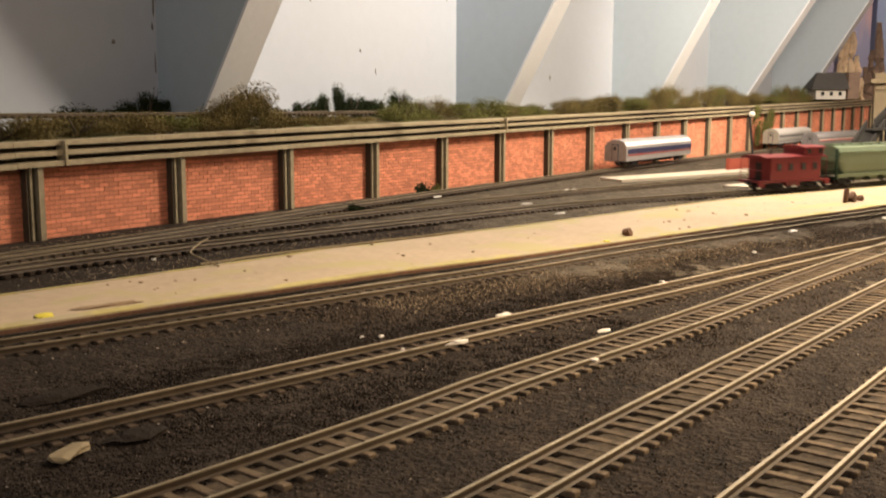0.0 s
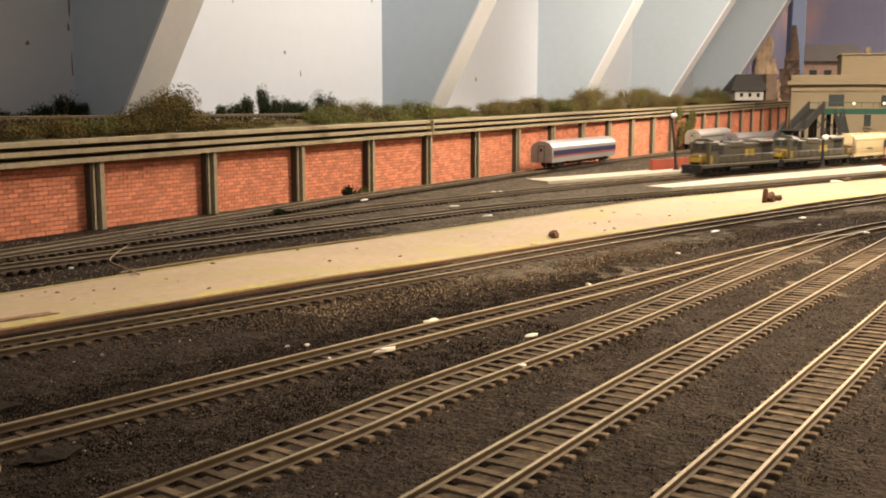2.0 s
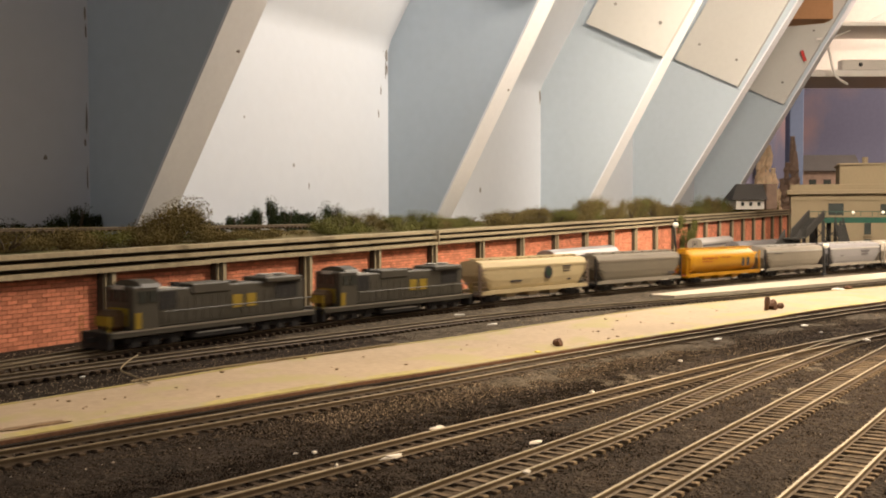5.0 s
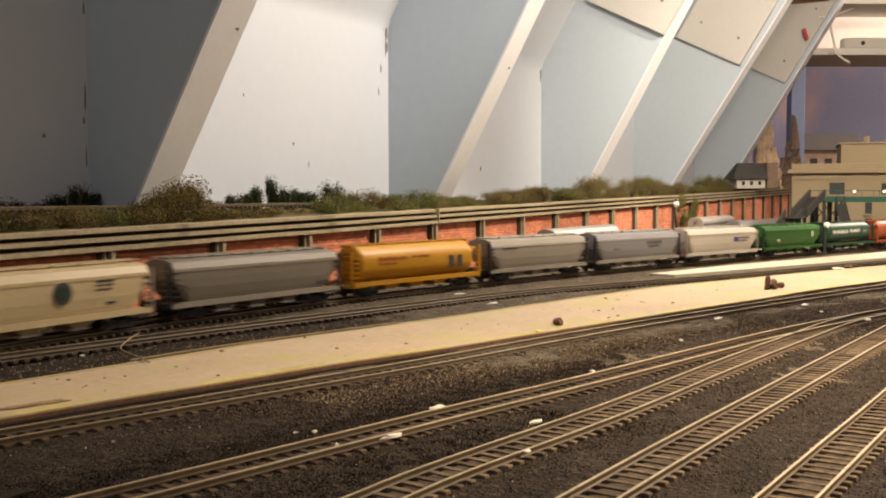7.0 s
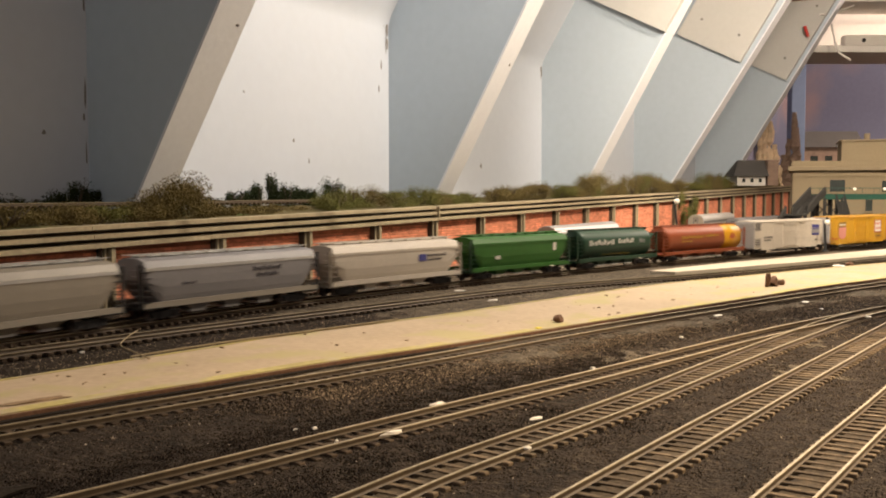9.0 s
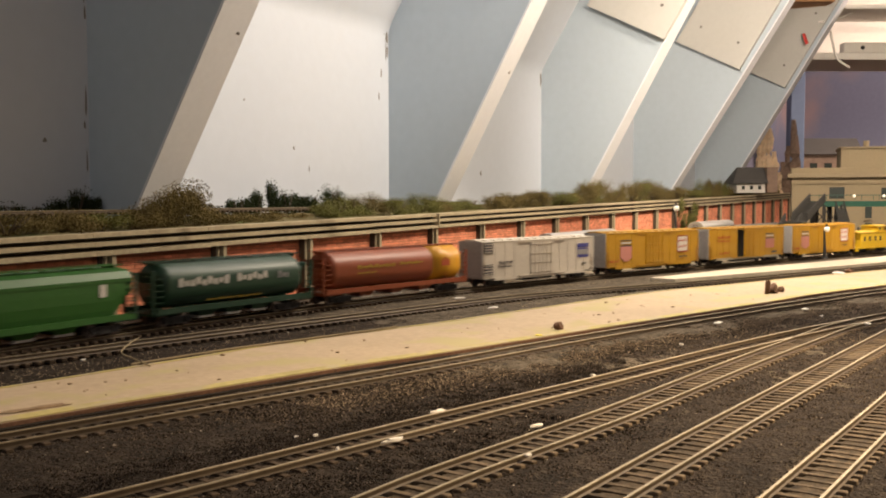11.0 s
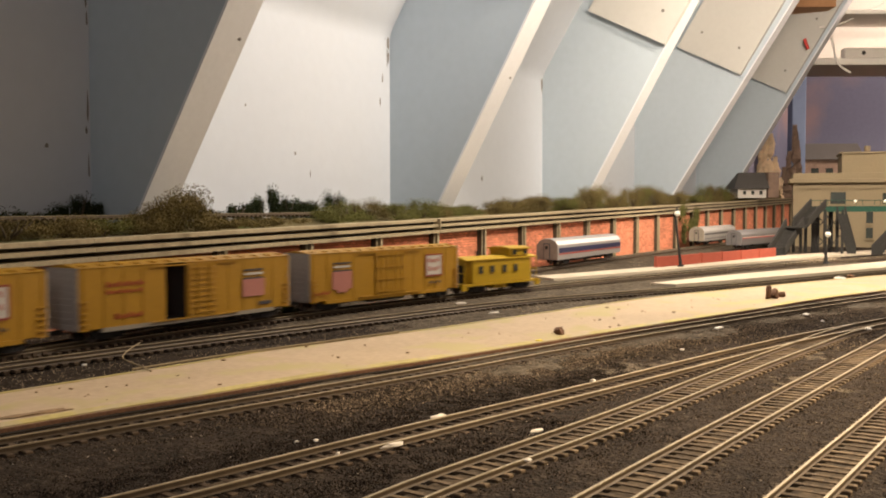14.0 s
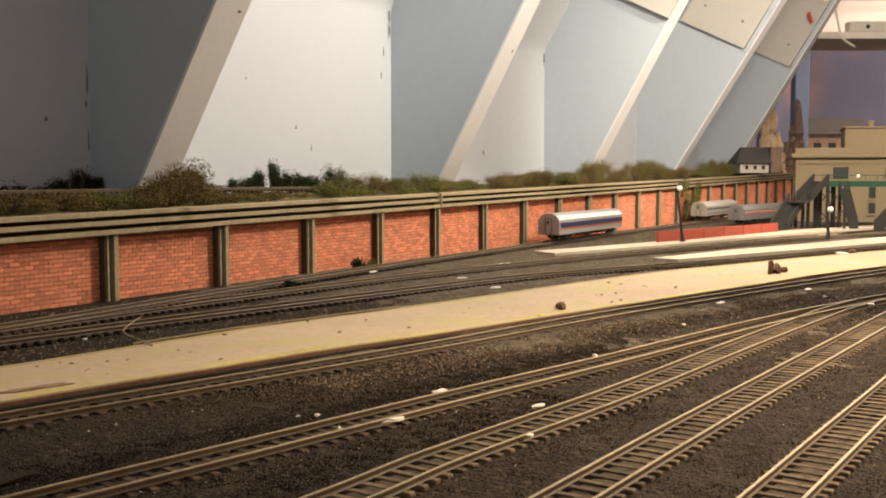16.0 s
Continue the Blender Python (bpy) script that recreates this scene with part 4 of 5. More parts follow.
# ---------------------------------------------------------------- debris on the board
def chip(x, y, z, lx, ly, lz, yaw, mat, name, label, seed, category="debris"):
    """An irregular crumb of the given size."""
    rg = random.Random(seed)
    bm = bmesh.new()
    bmesh.ops.create_icosphere(bm, subdivisions=2 if lx > 0.005 else 1, radius=0.5)
    off = Vector((rg.uniform(0, 50), rg.uniform(0, 50), rg.uniform(0, 50)))
    for v in bm.verts:
        v.co *= 1.0 + 0.75 * noise.noise(v.co * 2.3 + off)
        v.co = Vector((v.co.x * lx, v.co.y * ly, (v.co.z + 0.35) * lz))
    ob = part(name, bm, mat)
    ob.matrix_basis = pose(x, y, z, 0, 0, yaw)
    tagged(ob, label, category, "scraps on the ballast")


for k, (x, y, z, lx, ly) in enumerate(((0.346, 0.2205, 0.0038, 0.011, 0.0025), (0.404, 0.232, 0.0038, 0.010, 0.002), (0.400, 0.179, 0.0035, 0.007, 0.002), (0.352, 0.161, 0.0035, 0.005, 0.003), (0.328, 0.236, 0.002, 0.002, 0.002),
                                        (0.846, 0.4235, 0.0005, 0.016, 0.003), (1.057, 0.513, 0.004, 0.006, 0.005), (1.045, 0.517, 0.004, 0.008, 0.004), (0.909, 0.495, 0.0005, 0.014, 0.004), (0.834, 0.208, 0.0005, 0.012, 0.004), (0.977, 0.162, 0.0005, 0.009, 0.006),
                                        (0.857, 0.094, 0.004, 0.006, 0.006), (0.226, 0.276, 0.0, 0.002, 0.002), (0.343, 0.269, 0.0, 0.003, 0.002), (0.349, 0.263, 0.0, 0.003, 0.002), (0.425, 0.500, 0.004, 0.004, 0.004), (0.493, 0.059, 0.0, 0.003, 0.003),
                                        (0.62, 0.36, 0.0, 0.004, 0.003), (0.55, 0.21, 0.0, 0.003, 0.003), (0.90, 0.60, 0.003, 0.014, 0.003), (0.93, 0.14, 0.0, 0.004, 0.003), (0.70, 0.20, 0.0, 0.003, 0.003))):
    chip(x, y, z, lx, ly, 0.0018, -20 + 25 * math.sin(k * 3.1), M_BITS, "white_chip", "small white chip of plaster lying on the track", 500 + k)
for k, (x, y, s) in enumerate(((0.716, 0.302, 0.010), (1.105, 0.217, 0.016), (1.122, 0.212, 0.010))):
    chip(x, y, 0.003, s, s * 0.6, s * 0.75, 30 * k, M_BROWN, "brown_scrap", "brown crumb of scenery material on the platform", 540 + k)
chip(1.092, 0.220, 0.003, 0.007, 0.006, 0.020, 10, M_BROWN, "brown_scrap", "reddish brown upright scrap on the platform", 551)
chip(1.43, 0.196, 0.0035, 0.022, 0.006, 0.003, -35, M_BITS, "white_chip", "long pale scrap lying across the platform's edge", 552)
chip(1.455, 0.185, 0.0035, 0.010, 0.008, 0.006, -35, M_BROWN, "brown_scrap", "brown scrap on the platform's edge", 553)
for k, (x, z, lx, lz) in enumerate(((1.360, 0.375, 0.007, 0.040), (1.366, 0.330, 0.004, 0.030), (1.978, 0.372, 0.007, 0.050), (1.352, 0.300, 0.004, 0.016), (1.345, 0.265, 0.003, 0.012), (0.705, 0.165, 0.005, 0.005), (1.125, 0.175, 0.004, 0.006), (1.16, 0.145, 0.003, 0.012), (1.70, 0.150, 0.006, 0.010), (1.02, 0.235, 0.003, 0.004))):
    chip(x, BACK_Y - 0.0002, z, lx, 0.0012, lz, 0, M_SOOT, "wall_mark", "grey scuff mark on the white wall", 700 + k)
for k, (j, z) in enumerate(((4, 0.275), (4, 0.34), (5, 0.30))):
    f = FRONTS[j]
    chip(RAFTERS[j] + 0.036, f[0] - f[1] * z - 0.0004, z, 0.006, 0.003, 0.006, 0, M_SOOT, "wall_mark", "dark knot on the rafter's edge", 730 + k)
crg = random.Random(15)
for k, z in enumerate((0.135, 0.182, 0.198, 0.301, 0.322)):
    chip(RAFTERS[4] - 0.004 + crg.uniform(-0.002, 0.001), BACK_Y - 0.0002, z, crg.uniform(0.002, 0.004), 0.0008, crg.uniform(0.010, 0.035), 0, M_SOOT, "wall_mark", "dark dirt in the corner of the wall", 740 + k)
for k, (x, z, lx, lz) in enumerate(((1.368, 0.360, 0.007, 0.022), (1.370, 0.335, 0.004, 0.018), (1.981, 0.352, 0.006, 0.026))):
    chip(x, BACK_Y - 0.0004, z, lx, 0.0012, lz, 0, M_SOOT, "wall_mark", "dark smoke smudge under the sloping roof", 760 + k)
srg = random.Random(9)
for k in range(46):
    u = srg.uniform(0.35, 1.15)
    a = np.interp(u, [q[0] for q in ff], [q[1] for q in ff])
    b = np.interp(u, [q[0] for q in fb], [q[1] for q in fb])
    s = srg.uniform(0.0012, 0.0038)
    chip(u, a + (b - a) * srg.uniform(0.12, 0.92), 0.003, s, s * 0.7, s * 0.35, srg.uniform(0, 180), M_CRUMB, "crumb", "tiny brown crumb on the card platform", 600 + k)
chip(0.318, 0.408, 0.0030, 0.030, 0.007, 0.0016, -20, M_CRUMB, "glue_smear", "flat brown glue smear on the card platform", 570)
chip(0.285, 0.412, 0.0032, 0.012, 0.008, 0.0010, 60, M_YDAB, "paint_dab", "yellow paint dab on the card platform", 571)
chip(0.672, 0.300, 0.0032, 0.006, 0.005, 0.0015, 60, M_YDAB, "paint_dab", "yellow green crumb on the card platform", 572)
# Low dark lumps stand in for pits, their darkness only in the colour.
for k, (x, y, lx, ly) in enumerate(((0.215, 0.300, 0.030, 0.011), (0.201, 0.245, 0.022, 0.011))):
    chip(x, y, 0.0004, lx, ly, 0.0022, -14, M_DARKPIT, "dark_patch", "dark patch standing in for a pit in the ballast", 580 + k)
chip(0.178, 0.2475, 0.0005, 0.016, 0.010, 0.003, 10, M_TWINE, "glue_smear", "pale dried glue lump in the ballast", 590)
cable([(0.506, 0.537, 0.006), (0.475, 0.513, 0.0075), (0.447, 0.490, 0.007), (0.440, 0.470, 0.005), (0.4305, 0.4476, 0.0042)], 0.0005, M_TWINE, "loose tan twine lying across the track")
cable([(0.43, 0.463, 0.0042), (0.50, 0.452, 0.0045), (0.56, 0.440, 0.0042), (0.66, 0.415, 0.0045)], 0.0007, M_TWINE, "tan twine along the platform's back edge")

# ---------------------------------------------------------------- rolling stock
def paint(name, colour, rough=0.45, vary=0.12):
    return material("paint_" + name, colour, rough, vary, 350, 0.00005, big=26, spec=0.4)


P_TAN = paint("tan", (0.54, 0.43, 0.24))
P_GREY = paint("grey", (0.190, 0.163, 0.120))
P_LGREY = paint("light_grey", (0.276, 0.241, 0.188))
P_COOL = paint("cool_grey", (0.220, 0.208, 0.205))
P_WHITE = paint("white", (0.500, 0.442, 0.361))
P_YELLOW = paint("yellow", (0.365, 0.190, 0.009))
P_GOLD = paint("gold", (0.490, 0.233, 0.006))
P_CABYEL = paint("caboose_yellow", (0.42, 0.265, 0.008))
P_GREEN = paint("green", (0.024, 0.101, 0.012))
P_DGREEN = paint("dark_green", (0.010, 0.038, 0.018))
P_SAGE = paint("sage_green", (0.15, 0.19, 0.11))
P_RED = paint("red_brown", (0.215, 0.050, 0.016))
P_CAB = paint("caboose_red", (0.17, 0.015, 0.016))
P_LOCO = paint("loco_grey", (0.072, 0.064, 0.046))
P_ROOF = paint("roof_silver", (0.42, 0.40, 0.36))
P_INK = paint("dark_lettering", (0.05, 0.045, 0.05))
P_NAVY = paint("navy_lettering", (0.05, 0.05, 0.20))
P_PALE = paint("pale_lettering", (0.52, 0.49, 0.43))
P_PINK = paint("faded_red_shield", (0.42, 0.17, 0.135))
P_LYEL = paint("lettering_yellow", (0.34, 0.23, 0.02))
P_FRAME = paint("panel_frame_red", (0.26, 0.055, 0.035))
P_REDINK = paint("red_lettering", (0.33, 0.062, 0.02))
P_ORANGE = paint("orange_nose", (0.085, 0.044, 0.014))
Z0 = RAIL_TOP


def truck(parent, x):
    """A two axle truck with side frames and wheels."""
    t = part("truck", box(x - 0.013, x + 0.013, -0.0035, 0.0035, Z0 + 0.004, Z0 + 0.0085), M_BLACK, parent, "black two axle truck")
    for y in (-0.0125, 0.0125):
        bm = bmesh.new()
        add_box(bm, x - 0.0155, x + 0.0155, y - 0.001, y + 0.001, Z0 + 0.0055, Z0 + 0.0080)
        add_box(bm, x - 0.006, x + 0.006, y - 0.0015, y + 0.0015, Z0 + 0.0025, Z0 + 0.0075)
        for dx in (-0.0105, 0.0105):
            add_box(bm, x + dx - 0.003, x + dx + 0.003, y - 0.0016, y + 0.0016, Z0 + 0.003, Z0 + 0.0075)
        part("side_frame", bm, M_BLACK, t)
    for dx in (-0.0105, 0.0105):
        for y in (-0.0086, 0.0086):
            part("wheel", tube([(x + dx, y - 0.0013, Z0 + 0.0050), (x + dx, y + 0.0013, Z0 + 0.0050)], 0.0050, 14), M_WHEEL, t)


def coupler(parent, x0, x1):
    part("coupler", box(min(x0, x1), max(x0, x1), -0.0016, 0.0016, Z0 + 0.0075, Z0 + 0.0110), M_BLACK, parent, "black knuckle coupler")


def ladder(parent, x, y, z0, z1, mat, along="x", w=0.007):
    bm = bmesh.new()
    for i in range(6):
        z = z0 + (z1 - z0) * (i + 0.5) / 6
        if along == "x":
            add_box(bm, x - w / 2, x + w / 2, y - 0.0009, y + 0.0009, z - 0.0003, z + 0.0003)
        else:
            add_box(bm, x - 0.0009, x + 0.0009, y - w / 2, y + w / 2, z - 0.0003, z + 0.0003)
    part("ladder", bm, mat, parent)["kind"] = "stuff"


def bars(parent, y, items, mat, name="lettering"):
    """Plain bars of paint on the side at y; items are x0, x1, z0, z1."""
    for x0, x1, z0, z1 in items:
        part(name, box(x0, x1, min(y, y * 1.015), max(y, y * 1.015), z0, z1), mat, parent)


def wagon(name, label, category="wagon", group="freight train"):
    return thing(name, pose(0, 0, 0), label, category, group)


HW = 0.0178


def letters(x0, x1, z0, z1, n):
    """A line of n short upright bars in place of lettering."""
    w = (x1 - x0) / n
    return tuple((x0 + w * k, x0 + w * (k + 0.62), z0 + (z1 - z0) * (0.0, 0.12, 0.0, 0.2)[k % 4], z1 - (z1 - z0) * (0.0, 0.3, 0.25, 0.0, 0.35)[k % 5]) for k in range(n))



def covered_hopper(L, mat, label, kind="slope", sill=None, roof=None, endmat=None, marks=(), band=None, emblem=None):
    """Length L over couplers; x runs to the rear, the near side is at negative y."""
    t = wagon("covered_hopper", label)
    h = L / 2 - 0.009
    zb, zt = Z0 + 0.0135, Z0 + 0.0490
    sill, roof, endmat = sill or mat, roof or mat, endmat or mat
    if kind == "round":
        mid, half = (zb + zt) / 2 + 0.0008, (zt - zb) / 2 + 0.0012
        prof = []
        for k in range(25):
            a = math.radians(-152 + 304 * k / 24)
            prof.append((HW * max(-1, min(1, 1.06 * math.sin(a))), mid + half * math.cos(a)))
        bm = bmesh.new()
        rings = []
        for x, q in ((-h + 0.012, 0.90), (-h + 0.015, 0.985), (-h + 0.018, 1.0), (h - 0.018, 1.0), (h - 0.015, 0.985), (h - 0.012, 0.90)):
            rings.append([bm.verts.new((x, y * q, mid + (z - mid) * q)) for y, z in prof])
        for u, w in zip(rings, rings[1:]):
            for i in range(25):
                bm.faces.new((u[i], u[(i + 1) % 25], w[(i + 1) % 25], w[i]))
        bm.faces.new(rings[0])
        bm.faces.new(rings[-1][::-1])
        body = part("body", bm, mat, t, smooth=True)
        if band:
            cover = [(y * 1.012, mid + (z - mid) * 1.012) for y, z in prof]
            part("painted_band", extrude_x(cover, band[0], band[1]), band[2], body, "yellow painted end section", True)
    else:
        prof = [(-HW * 0.84, zb), (-HW * 0.93, zb + 0.006), (-HW * 0.985, zb + 0.013), (-HW, zb + 0.020), (-HW, zt - 0.007), (-HW * 0.86, zt - 0.002), (-0.006, zt)]
        prof += [(-y, z) for y, z in prof[::-1]]
        bm = bmesh.new()
        rings = []
        for x, low in ((-h + 0.004, 0.55), (-h + 0.021, 0.0), (h - 0.021, 0.0), (h - 0.004, 0.55)):
            rings.append([bm.verts.new((x, y, max(z, zb + (zt - zb) * low * (0.95 if z < zt - 0.01 else 0)))) for y, z in prof])
        for u, w in zip(rings, rings[1:]):
            for i in range(14):
                bm.faces.new((u[i], u[(i + 1) % 14], w[(i + 1) % 14], w[i]))
        bm.faces.new(rings[0])
        bm.faces.new(rings[-1][::-1])
        body = part("body", bm, mat, t)
        for s in (-1, 1):
            part("roof_edge", box(-h + 0.004, h - 0.004, s * HW - 0.0005, s * HW + 0.0005, zt - 0.0095, zt - 0.0072), roof, t, "lighter top edge")
    for s in (-1, 1):
        part("side_sill", box(-h + 0.002, h - 0.002, s * HW - 0.0010, s * HW + 0.0010, zb - 0.0022, zb + 0.0022), sill, t, "pale side sill")
        x = s * h
        # end frames, slope sheets and ladders
        part("end_post", box(x - 0.0012, x + 0.0012, -HW, -HW + 0.0018, zb - 0.002, zt - 0.004), endmat, t)
        part("end_post", box(x - 0.0012, x + 0.0012, HW - 0.0018, HW, zb - 0.002, zt - 0.004), endmat, t)
        part("end_platform", box(min(x, x - s * 0.022), max(x, x - s * 0.022), -HW, HW, zb - 0.0035, zb - 0.0015), endmat, t)
        bm = bmesh.new()
        q = [bm.verts.new(v) for v in ((x - s * 0.004, -HW * 0.9, zt - 0.006), (x - s * 0.004, HW * 0.9, zt - 0.006), (x - s * 0.030, HW * 0.7, zb + 0.001), (x - s * 0.030, -HW * 0.7, zb + 0.001))]
        bm.faces.new(q)
        r = bmesh.ops.extrude_face_region(bm, geom=bm.faces[:])
        bmesh.ops.translate(bm, verts=[v for v in r["geom"] if isinstance(v, bmesh.types.BMVert)], vec=(-s * 0.002, 0, -0.001))
        part("slope_sheet", bm, endmat, t, "dark slope sheet at the car's end")
        ladder(t, s * (h - 0.005), -HW - 0.0006, zb, zt - 0.008, endmat)
        ladder(t, x + s * 0.0012, -HW + 0.006, zb, zt - 0.006, mat, "y")
        truck(t, s * (h - 0.026))
        coupler(t, x, s * (L / 2 + 0.001))
    walkway = bmesh.new()
    for y0 in (-0.0065, 0.0045):
        add_box(walkway, -h + 0.002, h - 0.002, y0, y0 + 0.0022, zt + 0.0018, zt + 0.0024)
    for k in range(9):
        x = -h + 0.01 + (2 * h - 0.02) * k / 8
        add_box(walkway, x - 0.0006, x + 0.0006, -0.0066, 0.0066, zt - 0.0005, zt + 0.0018)
    part("roof_walk", walkway, roof, t, "open roof walkway")
    part("hatch", box(-h + 0.02, h - 0.02, -0.0036, 0.0036, zt - 0.0004, zt + 0.0014, 0.0004), roof, t, "long trough hatch")
    n = 3
    for k in range(n):
        x = (k - (n - 1) / 2) * (2 * h - 0.10) / n * 1.15
        lo, hi = 0.004, 0.0155
        bm = bmesh.new()
        a = [bm.verts.new(v) for v in ((x - hi, -HW * 0.8, zb), (x + hi, -HW * 0.8, zb), (x + hi, HW * 0.8, zb), (x - hi, HW * 0.8, zb))]
        b = [bm.verts.new(v) for v in ((x - lo, -HW * 0.55, Z0 + 0.004), (x + lo, -HW * 0.55, Z0 + 0.004), (x + lo, HW * 0.55, Z0 + 0.004), (x - lo, HW * 0.55, Z0 + 0.004))]
        for i in range(4):
            bm.faces.new((a[i], a[(i + 1) % 4], b[(i + 1) % 4], b[i]))
        bm.faces.new(a)
        bm.faces.new(b)
        part("hopper_bay", bm, mat, t, "tapered unloading bay")
        part("bay_gate", box(x - 0.008, x + 0.008, -HW * 0.62, HW * 0.62, Z0 + 0.0042, Z0 + 0.0058), P_ROOF, t, "pale outlet gate")
    if emblem:
        x, z, r = emblem
        e = part("emblem", tube([(x, -HW - 0.0006, zb + z), (x, -HW + 0.0004, zb + z)], r, 24), P_INK, t, "dark round emblem")
        part("emblem_centre", tube([(x, -HW - 0.0009, zb + z), (x, -HW - 0.0005, zb + z)], r * 0.62, 20), P_DGREEN, e, "dark green centre")
    for mt, items in marks:
        for x0, x1, z0, z1 in items:
            y = HW
            if kind == "round":
                y = HW * min(1.0, 1.06 * math.sqrt(max(0.0, 1 - ((zb + (z0 + z1) / 2 - mid) / half) ** 2)))
            else:
                y = HW * float(np.interp((z0 + z1) / 2, (0, 0.006, 0.013, 0.020), (0.84, 0.93, 0.985, 1.0)))
            bars(t, -(y + 0.0003), [(x0, x1, zb + z0, zb + z1)], mt)
    return t


def boxcar(L, mat, label, roof, endmat, door="double", zt=0.0560, sill=None, marks=(), opened=False, vents=False):
    t = wagon("boxcar", label)
    h = L / 2 - 0.0135
    zb, zt = Z0 + 0.0105, Z0 + zt
    if opened:
        # doors open on both sides, so that the doorway can be seen through
        d0, d1 = -0.030, -0.010
        part("body", box(-h, d0, -HW, HW, zb, zt - 0.001, 0.0005), mat, t)
        part("body", box(d1, h, -HW, HW, zb, zt - 0.001, 0.0005), mat, t)
        part("floor", box(d0, d1, -HW, HW, zb, zb + 0.001), M_BLACK, t, "dark floor in the open doorway")
        part("inner_lining", box(d0 + 0.0001, d0 + 0.0006, -HW + 0.001, HW - 0.0005, zb + 0.001, zt - 0.001), M_BLACK, t, "dark inside of the car")
        part("inner_lining", box(d1 - 0.0006, d1 - 0.0001, -HW + 0.001, HW - 0.0005, zb + 0.001, zt - 0.001), M_BLACK, t, "dark inside of the car")
    else:
        part("body", box(-h, h, -HW, HW, zb, zt - 0.001, 0.0005), mat, t)
    part("roof", extrude_x([(-HW - 0.0006, zt - 0.0012), (HW + 0.0006, zt - 0.0012), (0, zt + 0.0014)], -h, h), roof, t, "low ridged roof")
    bm = bmesh.new()
    for k in range(14):
        x = -h + 2 * h * (k + 0.5) / 14
        add_box(bm, x - 0.0005, x + 0.0005, -HW * 0.9, HW * 0.9, zt - 0.001, zt + 0.0006)
    part("roof_rib", bm, roof, t)
    part("side_sill", box(-h + 0.02, h - 0.02, -HW - 0.0005, HW + 0.0005, zb - 0.0025, zb + 0.0006), sill or mat, t)
    for s in (-1, 1):
        x = s * h
        e = part("end_panel", box(x - 0.0006, x + 0.0006, -HW + 0.0002, HW - 0.0002, zb, zt - 0.001), endmat, t, "corrugated end")
        bm = bmesh.new()
        for k in range(9):
            z = zb + (zt - zb) * (k + 0.6) / 9.6
            add_box(bm, x + s * 0.0004 - 0.0008, x + s * 0.0004 + 0.0008, -HW + 0.002, HW - 0.002, z - 0.0011, z + 0.0011)
        part("corrugation", bm, endmat, e)
        ladder(t, s * (h - 0.0045), -HW - 0.0006, zb - 0.002, zb + 0.022, mat)
        truck(t, s * (h - 0.028))
        coupler(t, x, s * (L / 2 + 0.001) - 0.0065)
    doors = ((-0.022, 0.0), (0.0005, 0.0225)) if door == "double" else ((-0.010, 0.016),)
    if opened:
        doors = ((-0.009, 0.022),)
    for d0, d1 in doors:
        d = part("door", box(d0, d1, -HW - 0.0012, -HW + 0.0002, zb + 0.001, zt - 0.003, 0.0002), mat, t, "plug door with raised ribs")
        bm = bmesh.new()
        n = 4 if not opened else 9
        for k in range(n):
            z = zb + 0.004 + (zt - zb - 0.010) * k / (n - 1)
            add_box(bm, d0 + 0.0005, d1 - 0.0005, -HW - 0.0019, -HW - 0.0010, z - 0.0005, z + 0.0005)
        part("door_rib", bm, mat, d)
        bm = bmesh.new()
        for x in ((d0 * 0.7 + d1 * 0.3), (d0 * 0.3 + d1 * 0.7)):
            add_box(bm, x - 0.0003, x + 0.0003, -HW - 0.0022, -HW - 0.0016, zb + 0.002, zt - 0.004)
        part("lock_bar", bm, mat, d)
    bm = bmesh.new()
    for z in (zb + 0.0005, zt - 0.003):
        add_box(bm, -0.045, 0.045, -HW - 0.0014, -HW - 0.0002, z - 0.0005, z + 0.0005)
    part("door_track", bm, mat, t)
    for k in range(13):
        x = -h + 0.004 + (2 * h - 0.008) * k / 12
        if not -0.048 < x < 0.03:
            part("panel_seam", box(x - 0.00025, x + 0.00025, -HW - 0.00035, -HW, zb + 0.001, zt - 0.003), mat, t)
    if vents:
        for z0, z1 in ((0.004, 0.016), (0.028, 0.040)):
            v = part("vent_grille", box(-h + 0.002, -h + 0.017, -HW - 0.0008, -HW, zb + z0, zb + z1), P_INK, t, "dark engine grille")
            bm = bmesh.new()
            for k in range(4):
                z = zb + z0 + (z1 - z0) * (k + 0.5) / 4
                add_box(bm, -h + 0.002, -h + 0.017, -HW - 0.0012, -HW - 0.0008, z - 0.0004, z + 0.0004)
            part("louvre", bm, mat, v)
    for j, (mt, items) in enumerate(marks):
        bars(t, -(HW + 0.0003 + 0.00012 * j), [(x0, x1, zb + z0, zb + z1) for x0, x1, z0, z1 in items], mt)
    part("tank_and_gear", box(-0.02, 0.035, -0.006, 0.006, Z0 + 0.004, zb), M_BLACK, t)
    for c in t.children:
        c.location.x += 0.0065
    return t


